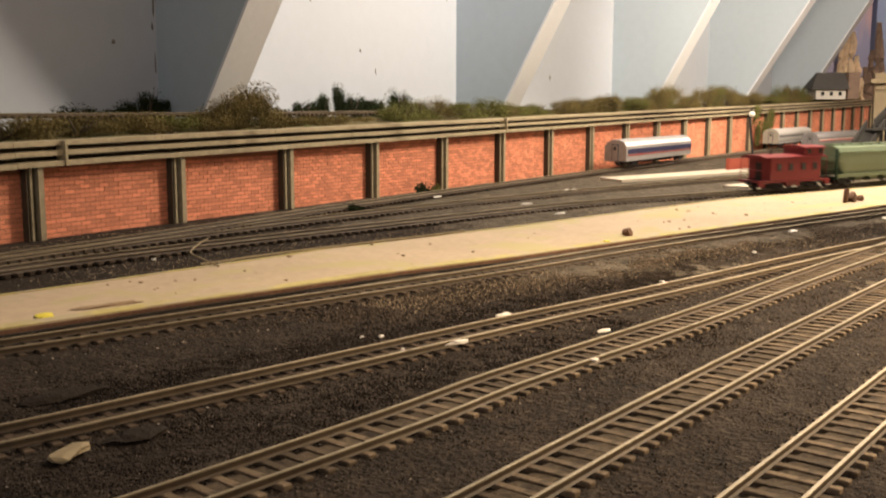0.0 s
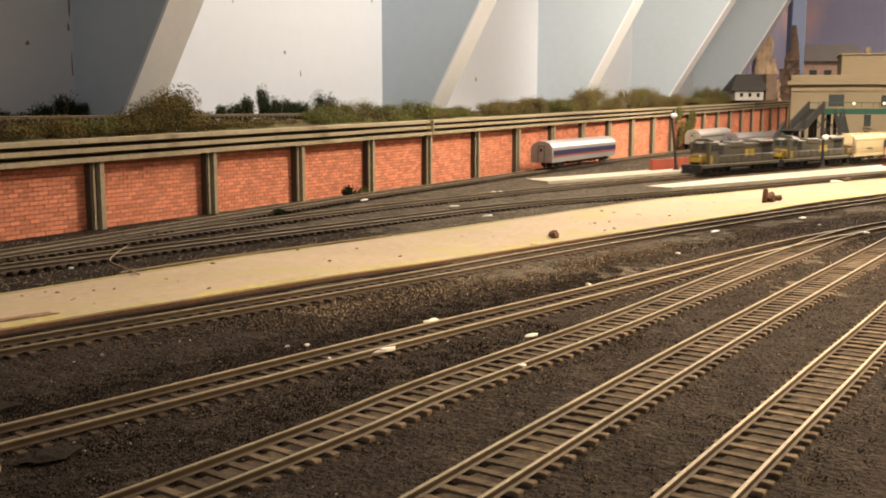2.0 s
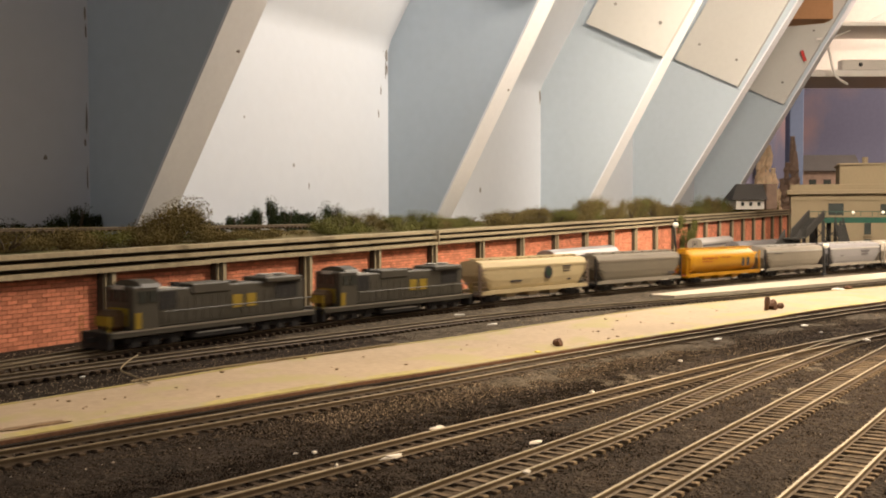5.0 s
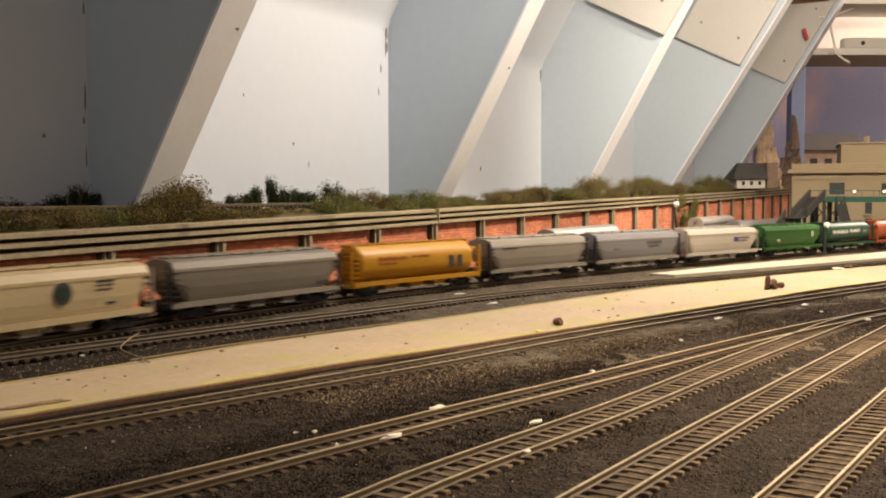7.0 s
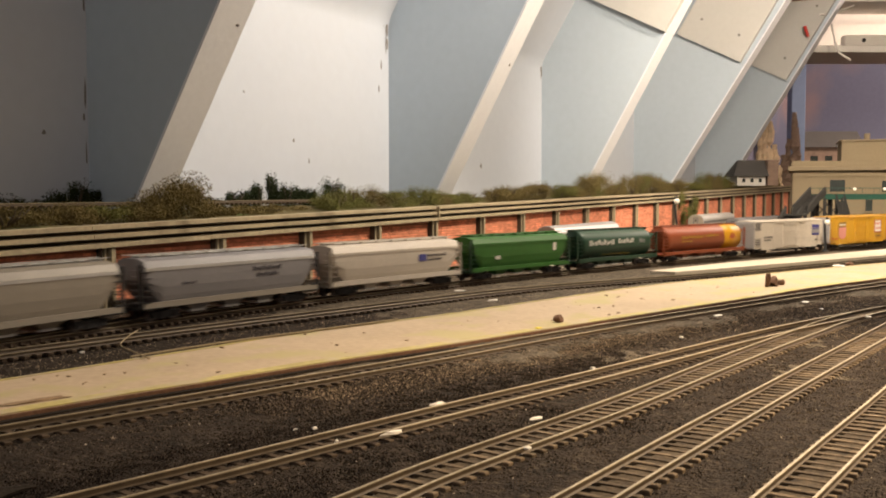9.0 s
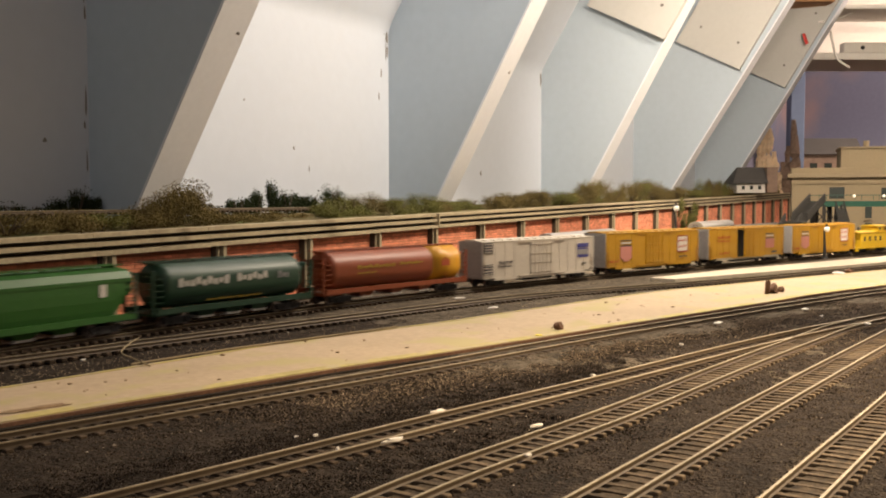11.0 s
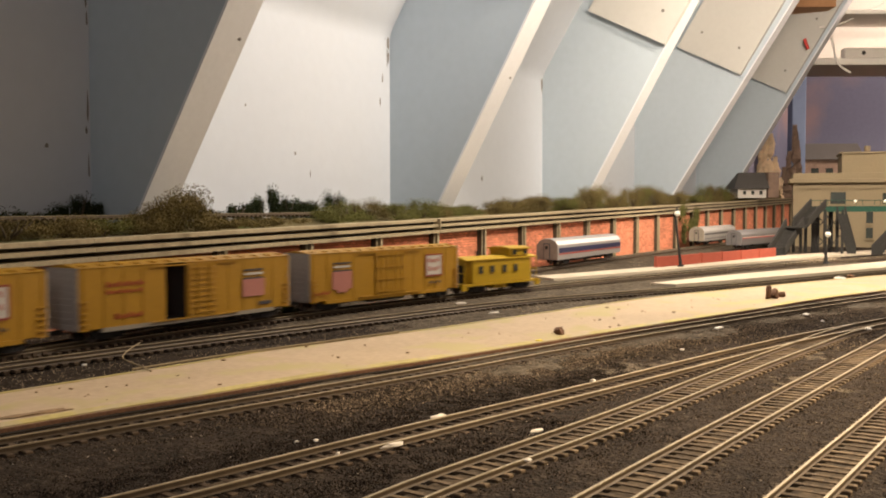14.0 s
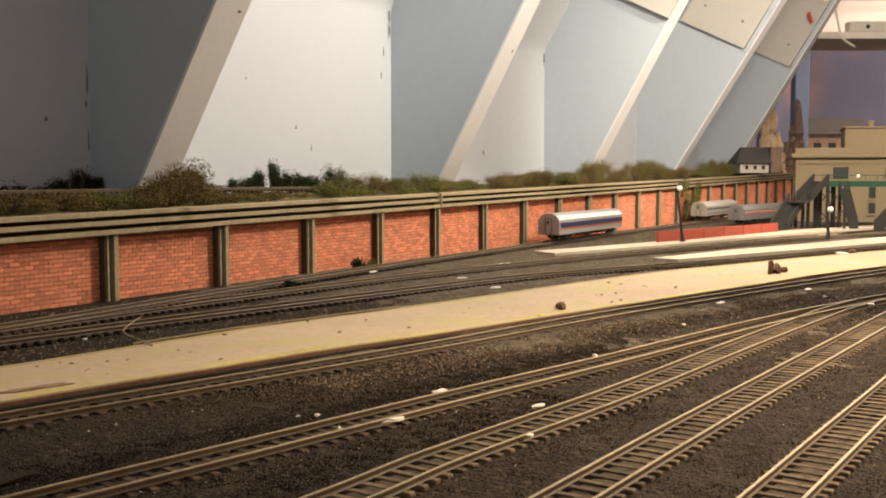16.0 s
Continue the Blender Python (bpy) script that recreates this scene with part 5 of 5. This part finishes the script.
def caboose(L, mat, label, roof, bay=False):
    t = wagon("caboose", label, "caboose")
    h = L / 2 - 0.006
    b0, b1 = -h + 0.014, h - 0.012
    zb, zt = Z0 + 0.0120, Z0 + 0.0375
    part("body", box(b0, b1, -HW * 0.94, HW * 0.94, zb, zt, 0.0006), mat, t)
    prof = [(-HW, zt), (-HW, zt + 0.001), (-HW * 0.5, zt + 0.0035), (HW * 0.5, zt + 0.0035), (HW, zt + 0.001), (HW, zt)]
    part("roof", extrude_x(prof, -h + 0.002, h - 0.002), roof, t, "curved roof")
    c0, c1 = (0.016, 0.050)
    cu = part("cupola", box(c0, c1, -HW * 0.92, HW * 0.92, zt + 0.002, zt + 0.0110, 0.0012), mat, t)
    part("cupola_roof", extrude_x([(-HW, zt + 0.0105), (HW, zt + 0.0105), (HW, zt + 0.0115), (HW * 0.4, zt + 0.0135), (-HW * 0.4, zt + 0.0135), (-HW, zt + 0.0115)], c0 - 0.003, c1 + 0.003), roof, cu, "low curved cupola roof")
    for x in (c0 + 0.004, c1 - 0.010):
        part("window", box(x, x + 0.006, -HW * 0.92 - 0.0005, -HW * 0.92 + 0.0002, zt + 0.0045, zt + 0.0095), M_WINDOW, cu)
    for x in (b0 + 0.010, b0 + 0.030, b0 + 0.052, b0 + 0.072):
        if x < b1 - 0.008:
            wn = part("window", box(x - 0.0005, x + 0.0075, -HW * 0.94 - 0.0006, -HW * 0.94 + 0.0002, zb + 0.0105, zb + 0.0195), mat, t)
            part("pane", box(x, x + 0.007, -HW * 0.94 - 0.0010, -HW * 0.94 - 0.0006, zb + 0.011, zb + 0.019), M_WINDOW, wn, "dark pane")
    part("side_sill", box(-h, h, -HW, HW, zb - 0.0025, zb), mat, t)
    for s in (-1, 1):
        bm = bmesh.new()
        for y in (-HW * 0.9, -0.004, 0.004, HW * 0.9):
            add_tube(bm, [(s * (h - 0.001), y, zb), (s * (h - 0.001), y, zb + 0.012 if abs(y) < 0.01 else zt)], 0.0005, 5)
        add_tube(bm, [(s * (h - 0.001), -HW * 0.9, zb + 0.012), (s * (h - 0.001), HW * 0.9, zb + 0.012)], 0.0005, 5)
        part("end_railing", bm, mat, t)
        part("end_wall_door", box(s * (h - 0.0128) - 0.0006, s * (h - 0.0128) + 0.0006, -0.004, 0.004, zb, zb + 0.020), M_BLACK, t)
        truck(t, s * (h - 0.026))
        coupler(t, s * h, s * (L / 2 + 0.001))
        part("step", box(s * h - 0.004, s * h + 0.004, -HW, -HW + 0.003, Z0 + 0.005, zb), mat, t)
    part("underbox", box(-0.012, 0.012, -HW * 0.8, HW * 0.8, Z0 + 0.005, zb - 0.002), mat, t)
    part("smoke_jack", tube([(-0.02, 0.004, zt + 0.002), (-0.02, 0.004, zt + 0.010)], 0.0014, 8), M_BLACK, t)
    return t


def locomotive(L, label):
    t = wagon("diesel_locomotive", label, "locomotive")
    h = L / 2 - 0.007
    zf = Z0 + 0.0145
    part("frame", box(-h, h, -HW * 0.98, HW * 0.98, zf - 0.0045, zf, 0.0004), P_LOCO, t, "deep dark grey walkway sill")
    part("sill_line", box(-h + 0.002, h - 0.002, -HW * 0.98 - 0.0004, -HW * 0.98 + 0.0003, zf - 0.0008, zf + 0.0004), P_LGREY, t, "pale worn walkway edge")
    part("tank_stripe", box(-0.028, 0.020, -HW * 0.85 - 0.0004, -HW * 0.85, Z0 + 0.0065, Z0 + 0.0075), P_PALE, t, "thin pale stripe on the fuel tank")
    part("fuel_tank", box(-0.032, 0.030, -HW * 0.85, HW * 0.85, Z0 + 0.002, zf - 0.003, 0.0015), M_BLACK, t, "black fuel tank")
    nose = part("nose", box(-h + 0.007, -h + 0.021, -0.0105, 0.0105, zf, zf + 0.0155, 0.0035), P_ORANGE, t, "dull orange rounded nose")
    part("nose_stripe", box(-h + 0.0064, -h + 0.0072, -0.0095, 0.0095, zf + 0.004, zf + 0.011), P_LYEL, nose, "yellow stripe")
    cabp = part("cab", box(-h + 0.0200, -h + 0.0440, -HW * 0.96, HW * 0.96, zf, zf + 0.0325, 0.0008), P_LOCO, t, "dark grey cab")
    part("cab_roof", extrude_x([(-HW, zf + 0.0315), (HW, zf + 0.0315), (HW * 0.85, zf + 0.0345), (HW * 0.45, zf + 0.0368), (0.0, zf + 0.0374), (-HW * 0.45, zf + 0.0368), (-HW * 0.85, zf + 0.0345)], -h + 0.028, -h + 0.0460), P_LOCO, cabp)
    part("cab_panel", box(-h + 0.0196, -h + 0.0200, -HW * 0.62, HW * 0.62, zf + 0.003, zf + 0.0165), P_LYEL, cabp, "yellow cab front panel")
    part("cab_panel", box(-h + 0.0215, -h + 0.0270, -HW * 0.96 - 0.0005, -HW * 0.96, zf + 0.001, zf + 0.013), P_LYEL, cabp, "yellow cab side panel")
    for y in (-0.011, 0.002):
        part("windscreen", box(-h + 0.0192, -h + 0.0198, y, y + 0.009, zf + 0.021, zf + 0.030), M_WINDOW, cabp)
    for x in (-h + 0.0240, -h + 0.0340):
        part("side_window", box(x, x + 0.008, -HW * 0.96 - 0.0006, -HW * 0.96 + 0.0002, zf + 0.020, zf + 0.029), M_WINDOW, cabp)
    part("number_board", box(-h + 0.0190, -h + 0.0196, -0.006, 0.006, zf + 0.0305, zf + 0.0335), P_PALE, cabp)
    hood = part("long_hood", box(-h + 0.0440, h - 0.008, -0.0118, 0.0118, zf, zf + 0.0290, 0.0010), P_LOCO, t, "dark grey long hood")
    bm = bmesh.new()
    for k in range(18):
        x = -h + 0.0500 + (2 * h - 0.075) * k / 17
        add_box(bm, x - 0.0003, x + 0.0003, -0.0122, -0.0117, zf + 0.002, zf + 0.022)
    part("door_seam", bm, P_LOCO, hood)
    for x0, x1 in ((h - 0.046, h - 0.018), (-h + 0.0480, -h + 0.0650)):
        g = part("radiator_grille", box(x0, x1, -0.0121, -0.0117, zf + 0.0135, zf + 0.0270), M_BLACK, hood, "dark radiator grille")
    part("flared_radiator", box(h - 0.060, h - 0.014, -0.0150, 0.0150, zf + 0.0275, zf + 0.0325, 0.0012), P_LOCO, hood)
    for x in (h - 0.048, h - 0.030):
        part("roof_fan", tube([(x, 0, zf + 0.0325), (x, 0, zf + 0.0345)], 0.0075, 14), P_ROOF, hood, "pale round roof fan")
    for x in (0.0, 0.024):
        part("roof_fan", tube([(x, 0, zf + 0.029), (x, 0, zf + 0.0312)], 0.006, 14), P_LOCO, hood)
    part("dynamic_brake_box", box(-0.030, 0.012, -0.0128, 0.0128, zf + 0.0230, zf + 0.0315, 0.001), P_LOCO, hood)
    part("exhaust_stack", box(-0.040, -0.034, -0.003, 0.003, zf + 0.029, zf + 0.033), M_BLACK, hood)
    part("roof_plate", box(-h + 0.0470, -h + 0.0700, -0.009, 0.009, zf + 0.0290, zf + 0.0296), P_PALE, hood, "pale roof plate")
    bars(t, -0.0124, [(0.014, 0.025, zf + 0.009, zf + 0.020), (0.030, 0.041, zf + 0.009, zf + 0.020)], P_LYEL)
    bm = bmesh.new()
    for y in (-HW * 0.96, HW * 0.96):
        add_tube(bm, [(-h + 0.0480, y, zf + 0.012), (h - 0.004, y, zf + 0.012)], 0.00045, 4)
        for k in range(9):
            x = -h + 0.0480 + (2 * h - 0.062) * k / 8
            add_tube(bm, [(x, y, zf), (x, y, zf + 0.012)], 0.0004, 4)
    part("handrail", bm, P_LOCO, t)
    for s in (-1, 1):
        part("pilot", box(s * h - 0.0015, s * h + 0.0015, -HW * 0.95, HW * 0.95, Z0 + 0.002, zf, 0.0005), M_BLACK, t, "black pilot plate")
        for y in (-HW * 0.9, HW * 0.9):
            part("grab_rail", tube([(s * (h + 0.001), y, zf - 0.006), (s * (h + 0.001), y, zf + 0.012)], 0.0006, 5), P_LYEL, t, "yellow grab rail")
        for k in (0, 1, 2):
            x = s * (h - 0.024 - 0.0185 * k)
            for y in (-0.0086, 0.0086):
                part("wheel", tube([(x, y - 0.0013, Z0 + 0.0056), (x, y + 0.0013, Z0 + 0.0056)], 0.0056, 14), M_WHEEL, t)
        for y in (-0.0130, 0.0130):
            bm = bmesh.new()
            xs = sorted((s * (h - 0.014), s * (h - 0.071)))
            add_box(bm, xs[0], xs[1], y - 0.0012, y + 0.0012, Z0 + 0.0055, Z0 + 0.0090)
            for k in (0, 1, 2):
                x = s * (h - 0.024 - 0.0185 * k)
                add_box(bm, x - 0.004, x + 0.004, y - 0.0018, y + 0.0018, Z0 + 0.002, Z0 + 0.0085)
            part("truck_frame", bm, M_BLACK, t, "black truck side frame")
        coupler(t, s * h, s * (L / 2 + 0.001))
    return t


def coach(L, m, label, side, band, endmat, stripes):
    t = thing("passenger_coach", m, label, "coach", "parked coaches")
    zb, zt = Z0 + 0.0095, Z0 + 0.0425
    prof = [(-HW, zb), (-HW * 1.02, zb + 0.012), (-HW, zt - 0.010), (-HW * 0.75, zt - 0.0035), (-0.005, zt), (0.005, zt), (HW * 0.75, zt - 0.0035), (HW, zt - 0.010), (HW * 1.02, zb + 0.012), (HW, zb)]
    part("body", extrude_x(prof, 0, L), side, t, smooth=False)
    for z0, z1, mt in stripes:
        part("side_stripe", box(0.004, L - 0.002, -HW * 1.02 - 0.0006, -HW * 1.02 + 0.0004, zb + z0, zb + z1), mt, t, "window band" if mt is band else "")
    e = part("end_wall", extrude_x([(y * 0.97, zb + (z - zb) * 0.98) for y, z in prof], -0.002, 0.0), endmat, t, "brown end wall")
    part("end_door", box(-0.0028, -0.0020, -0.0055, 0.0055, zb + 0.001, zb + 0.026), P_INK, e, "dark frame of the end door")
    part("end_door_leaf", box(-0.0034, -0.0028, -0.0042, 0.0042, zb + 0.001, zb + 0.0245), endmat, e)
    part("door_window", box(-0.0038, -0.0034, -0.002, 0.002, zb + 0.017, zb + 0.022), M_WINDOW, e)
    for x in (0.045, L - 0.045):
        truck(t, x)
    part("underfloor_gear", box(0.085, L - 0.085, -HW * 0.7, HW * 0.7, Z0 + 0.005, zb, 0.001), M_BLACK, t)
    return t


coach(0.300, pose(1.425, 0.6225, 0.004, 0, 0, 1.0), "silver passenger coach with a dark blue window band", M_SILVER, M_NAVY, M_COACHEND, ((0.011, 0.0185, M_NAVY), (0.0085, 0.0098, M_REDSTRIPE)))
coach(0.300, pose(2.30, 0.628, 0.004, 0, 0, 0.0), "pale silver passenger coach behind the grey one", P_ROOF, M_NAVY, P_LGREY, ((0.014, 0.0185, M_GREYCOACH), (0.004, 0.007, P_COOL)))
coach(0.290, pose(2.215, 0.522, 0.0, 0, 0, -7.0), "grey passenger coach with a pale and red stripe", M_GREYCOACH, M_NAVY, M_GREYCOACH, ((0.0165, 0.018, P_PALE), (0.0145, 0.0165, M_REDSTRIPE)))

LOCO, HOP, BOX, CAB = 0.236, 0.2145, 0.2455, 0.144
train = [
    (LOCO, locomotive(LOCO, "dark grey six axle diesel locomotive with orange and yellow nose")),
    (LOCO, locomotive(LOCO, "second dark grey six axle diesel locomotive with yellow lettering")),
    (0.226, covered_hopper(0.226, P_TAN, "tan covered hopper with a dark round emblem", roof=P_TAN, endmat=M_COACHEND,
                          marks=((P_INK, ((0.050, 0.066, 0.024, 0.0255), (0.050, 0.066, 0.0215, 0.0225), (0.050, 0.064, 0.0185, 0.0195), (0.060, 0.068, 0.008, 0.0095), (-0.05, -0.03, 0.010, 0.012))),), emblem=(0.021, 0.0185, 0.0078))),
    (0.217, covered_hopper(0.217, P_GREY, "dull grey covered hopper with a pale side sill", sill=P_LGREY, roof=P_LGREY, endmat=M_BLACK, marks=((P_INK, ((0.068, 0.085, 0.005, 0.0085),)),))),
    (0.217, covered_hopper(0.217, P_GOLD, "bright golden yellow round sided covered hopper", "round", marks=((P_REDINK, letters(-0.062, -0.020, 0.0215, 0.0250, 10) + letters(-0.062, -0.034, 0.0175, 0.0195, 7) + letters(-0.012, 0.014, 0.0225, 0.0250, 6)), (P_INK, ((0.046, 0.054, 0.009, 0.022), (0.060, 0.068, 0.009, 0.022)))))),
    (0.208, covered_hopper(0.208, P_LGREY, "light grey covered hopper", roof=P_ROOF, endmat=M_BLACK, marks=((P_INK, ((-0.07, -0.045, 0.024, 0.0255),)),))),
    (0.215, covered_hopper(0.215, P_COOL, "cool grey covered hopper with dark lettering", roof=P_ROOF, endmat=M_BLACK, sill=P_LGREY, marks=((P_INK, letters(0.018, 0.052, 0.0195, 0.0235, 9) + letters(0.022, 0.048, 0.0145, 0.018, 7) + letters(-0.058, -0.044, 0.014, 0.016, 4)),))),
    (0.214, covered_hopper(0.214, P_WHITE, "white covered hopper with a dark lettered plate", roof=P_WHITE, endmat=P_LGREY, marks=((P_NAVY, ((0.028, 0.040, 0.015, 0.022),)), (P_INK, letters(0.042, 0.072, 0.0190, 0.0220, 9) + letters(0.042, 0.066, 0.0150, 0.0175, 8))))),
    (0.203, covered_hopper(0.203, P_GREEN, "bright green covered hopper", endmat=P_DGREEN, marks=((P_PALE, ((0.058, 0.064, 0.016, 0.025), (-0.05, -0.042, 0.010, 0.014))),))),
    (0.195, covered_hopper(0.195, P_DGREEN, "dark green round sided covered hopper with pale lettering", "round", endmat=P_DGREEN, marks=((P_PALE, letters(-0.064, -0.010, 0.0175, 0.0245, 9) + letters(-0.002, 0.034, 0.0185, 0.0250, 6)), (P_COOL, letters(0.046, 0.060, 0.018, 0.024, 3)), (P_LYEL, letters(-0.032, 0.03, 0.0045, 0.0065, 14))))),
    (0.232, covered_hopper(0.232, P_RED, "red brown round sided covered hopper with a yellow end", "round", endmat=P_RED, band=(0.050, 0.096, P_GOLD), marks=((P_LYEL, letters(-0.062, -0.008, 0.0195, 0.0230, 11) + letters(-0.002, 0.034, 0.0205, 0.0235, 8) + letters(-0.062, -0.036, 0.0145, 0.0165, 6)), (P_REDINK, ((0.064, 0.078, 0.016, 0.022), (0.066, 0.068, 0.022, 0.0245), (0.070, 0.072, 0.022, 0.0250), (0.074, 0.076, 0.022, 0.0245)))))),
    (0.243, boxcar(0.243, P_WHITE, "white mechanical refrigerator car with a blue emblem", P_WHITE, M_CORR, "double", 0.0530, vents=True,
                   marks=((P_NAVY, ((0.072, 0.096, 0.029, 0.034), (0.072, 0.096, 0.0165, 0.0200), (0.072, 0.096, 0.0265, 0.0280))), (P_COOL, ((0.072, 0.096, 0.0200, 0.0265),)), (P_INK, letters(-0.080, -0.055, 0.0155, 0.0190, 6) + letters(-0.080, -0.058, 0.0115, 0.0140, 6) + ((0.082, 0.090, 0.008, 0.010),)))))]
UPM = ((P_INK, ((-0.080, -0.056, 0.0335, 0.0350), (-0.080, -0.056, 0.0265, 0.0280))), (P_PALE, ((-0.079, -0.057, 0.0300, 0.0320), (0.055, 0.080, 0.016, 0.036))), (P_PINK, ((-0.081, -0.055, 0.0100, 0.0265), (-0.075, -0.061, 0.0070, 0.0100))), (P_FRAME, ((0.054, 0.0815, 0.0362, 0.0376), (0.054, 0.0815, 0.0146, 0.0160), (0.054, 0.0556, 0.0160, 0.0362), (0.0798, 0.0815, 0.0160, 0.0362))), (P_PINK, letters(0.0585, 0.0775, 0.0285, 0.0335, 4) + letters(0.0585, 0.0775, 0.0200, 0.0250, 4)), (P_REDINK, letters(-0.105, -0.083, 0.006, 0.0095, 6)), (P_INK, letters(0.060, 0.080, 0.007, 0.010, 5)))
train += [
    (0.250, boxcar(0.250, P_YELLOW, "yellow double door boxcar with a faded red shield", P_YELLOW, M_CORR, "double", marks=UPM)),
    (0.245, boxcar(0.245, P_YELLOW, "yellow boxcar with one door slid open", P_YELLOW, M_CORR, "single", opened=True, sill=P_LGREY,
                   marks=((P_REDINK, letters(-0.085, -0.050, 0.0295, 0.0335, 10) + letters(-0.085, -0.052, 0.0245, 0.0275, 9) + letters(-0.078, -0.052, 0.006, 0.010, 6)), (P_INK, ((0.052, 0.076, 0.0335, 0.0350), (0.052, 0.076, 0.0265, 0.0280), (0.070, 0.085, 0.004, 0.007))), (P_PALE, ((0.053, 0.075, 0.0300, 0.0320),)), (P_PINK, ((0.051, 0.077, 0.0120, 0.0265),))))),
    (0.245, boxcar(0.245, P_YELLOW, "yellow double door boxcar ahead of the caboose", P_YELLOW, M_CORR, "double", marks=UPM)),
    (CAB, caboose(CAB, P_CABYEL, "bright yellow caboose with a roof cupola", P_CABYEL)),
]
leaving = [
    (0.125, caboose(0.125, P_CAB, "dark red caboose at the tail of the leaving train", P_CAB)),
    (0.205, covered_hopper(0.205, P_SAGE, "sage green covered hopper of the leaving train", endmat=P_DGREEN, marks=((P_PALE, ((0.02, 0.05, 0.016, 0.022),)),))),
    (0.205, covered_hopper(0.205, P_SAGE, "sage green covered hopper of the leaving train", endmat=P_DGREEN, marks=((P_PALE, ((0.02, 0.05, 0.016, 0.022),)),))),
]
for _, v in leaving:
    v["group"] = "leaving train"


# ---------------------------------------------------------------- motion
def along(line):
    """A function from the way along a line of plan points, 0 at x = 0, to the point."""
    xs, ys = np.array([q[0] for q in line]), np.array([q[1] for q in line])
    s = np.r_[0, np.cumsum(np.hypot(np.diff(xs), np.diff(ys)))]
    s -= np.interp(0.0, xs, s)
    slope = ((xs[0] - xs[1]) / (s[0] - s[1]), (ys[0] - ys[1]) / (s[0] - s[1]), (xs[-1] - xs[-2]) / (s[-1] - s[-2]), (ys[-1] - ys[-2]) / (s[-1] - s[-2]))

    def at(q):
        if q > s[-1]:
            return float(xs[-1] + slope[2] * (q - s[-1])), float(ys[-1] + slope[3] * (q - s[-1]))
        if q < s[0]:
            return float(xs[0] + slope[0] * (q - s[0])), float(ys[0] + slope[1] * (q - s[0]))
        return float(np.interp(q, s, xs)), float(np.interp(q, s, ys))
    return at


def run(cars, at, head, times):
    """Key each car of a train whose front end is at head(t) along the line."""
    back = 0.0
    for length, car in cars:
        c, reach = back + length / 2, length / 2 - 0.035
        rows = []
        for t in times:
            q = head(t) + c
            a, b = at(q - reach), at(q + reach)
            rows.append((t, pose((a[0] + b[0]) / 2, (a[1] + b[1]) / 2, 0.0012, 0, 0, math.degrees(math.atan2(b[1] - a[1], b[0] - a[0])))))
        walk(car, rows)
        back += length


def motions():
    times = [0.5 * k for k in range(33)]
    ht = (0.0, 1.5, 2.5, 3.0, 3.5, 4.0, 6.5, 7.0, 8.0, 9.0, 11.5, 12.5, 13.5, 14.5, 15.0, 15.5, 16.0)
    hs = (2.100, 1.622, 1.281, 1.128, 0.973, 0.807, 0.015, -0.154, -0.487, -0.824, -1.600, -1.932, -2.272, -2.620, -2.796, -2.975, -3.155)
    main_at = along([(x, main_y(x)) for x in np.arange(-4.2, 6.01, 0.01)])
    run(train, main_at, lambda t: 0.010 + float(np.interp(t, ht, hs)), times)
    second_at = along(spline(SECOND, 0.01))
    lt = (0.0, 1.0, 1.5, 2.0, 16.0)
    ls = (1.180, 1.455, 1.582, 1.708, 5.24)
    run(leaving, second_at, lambda t: float(np.interp(t, lt, ls)), times)


motions()
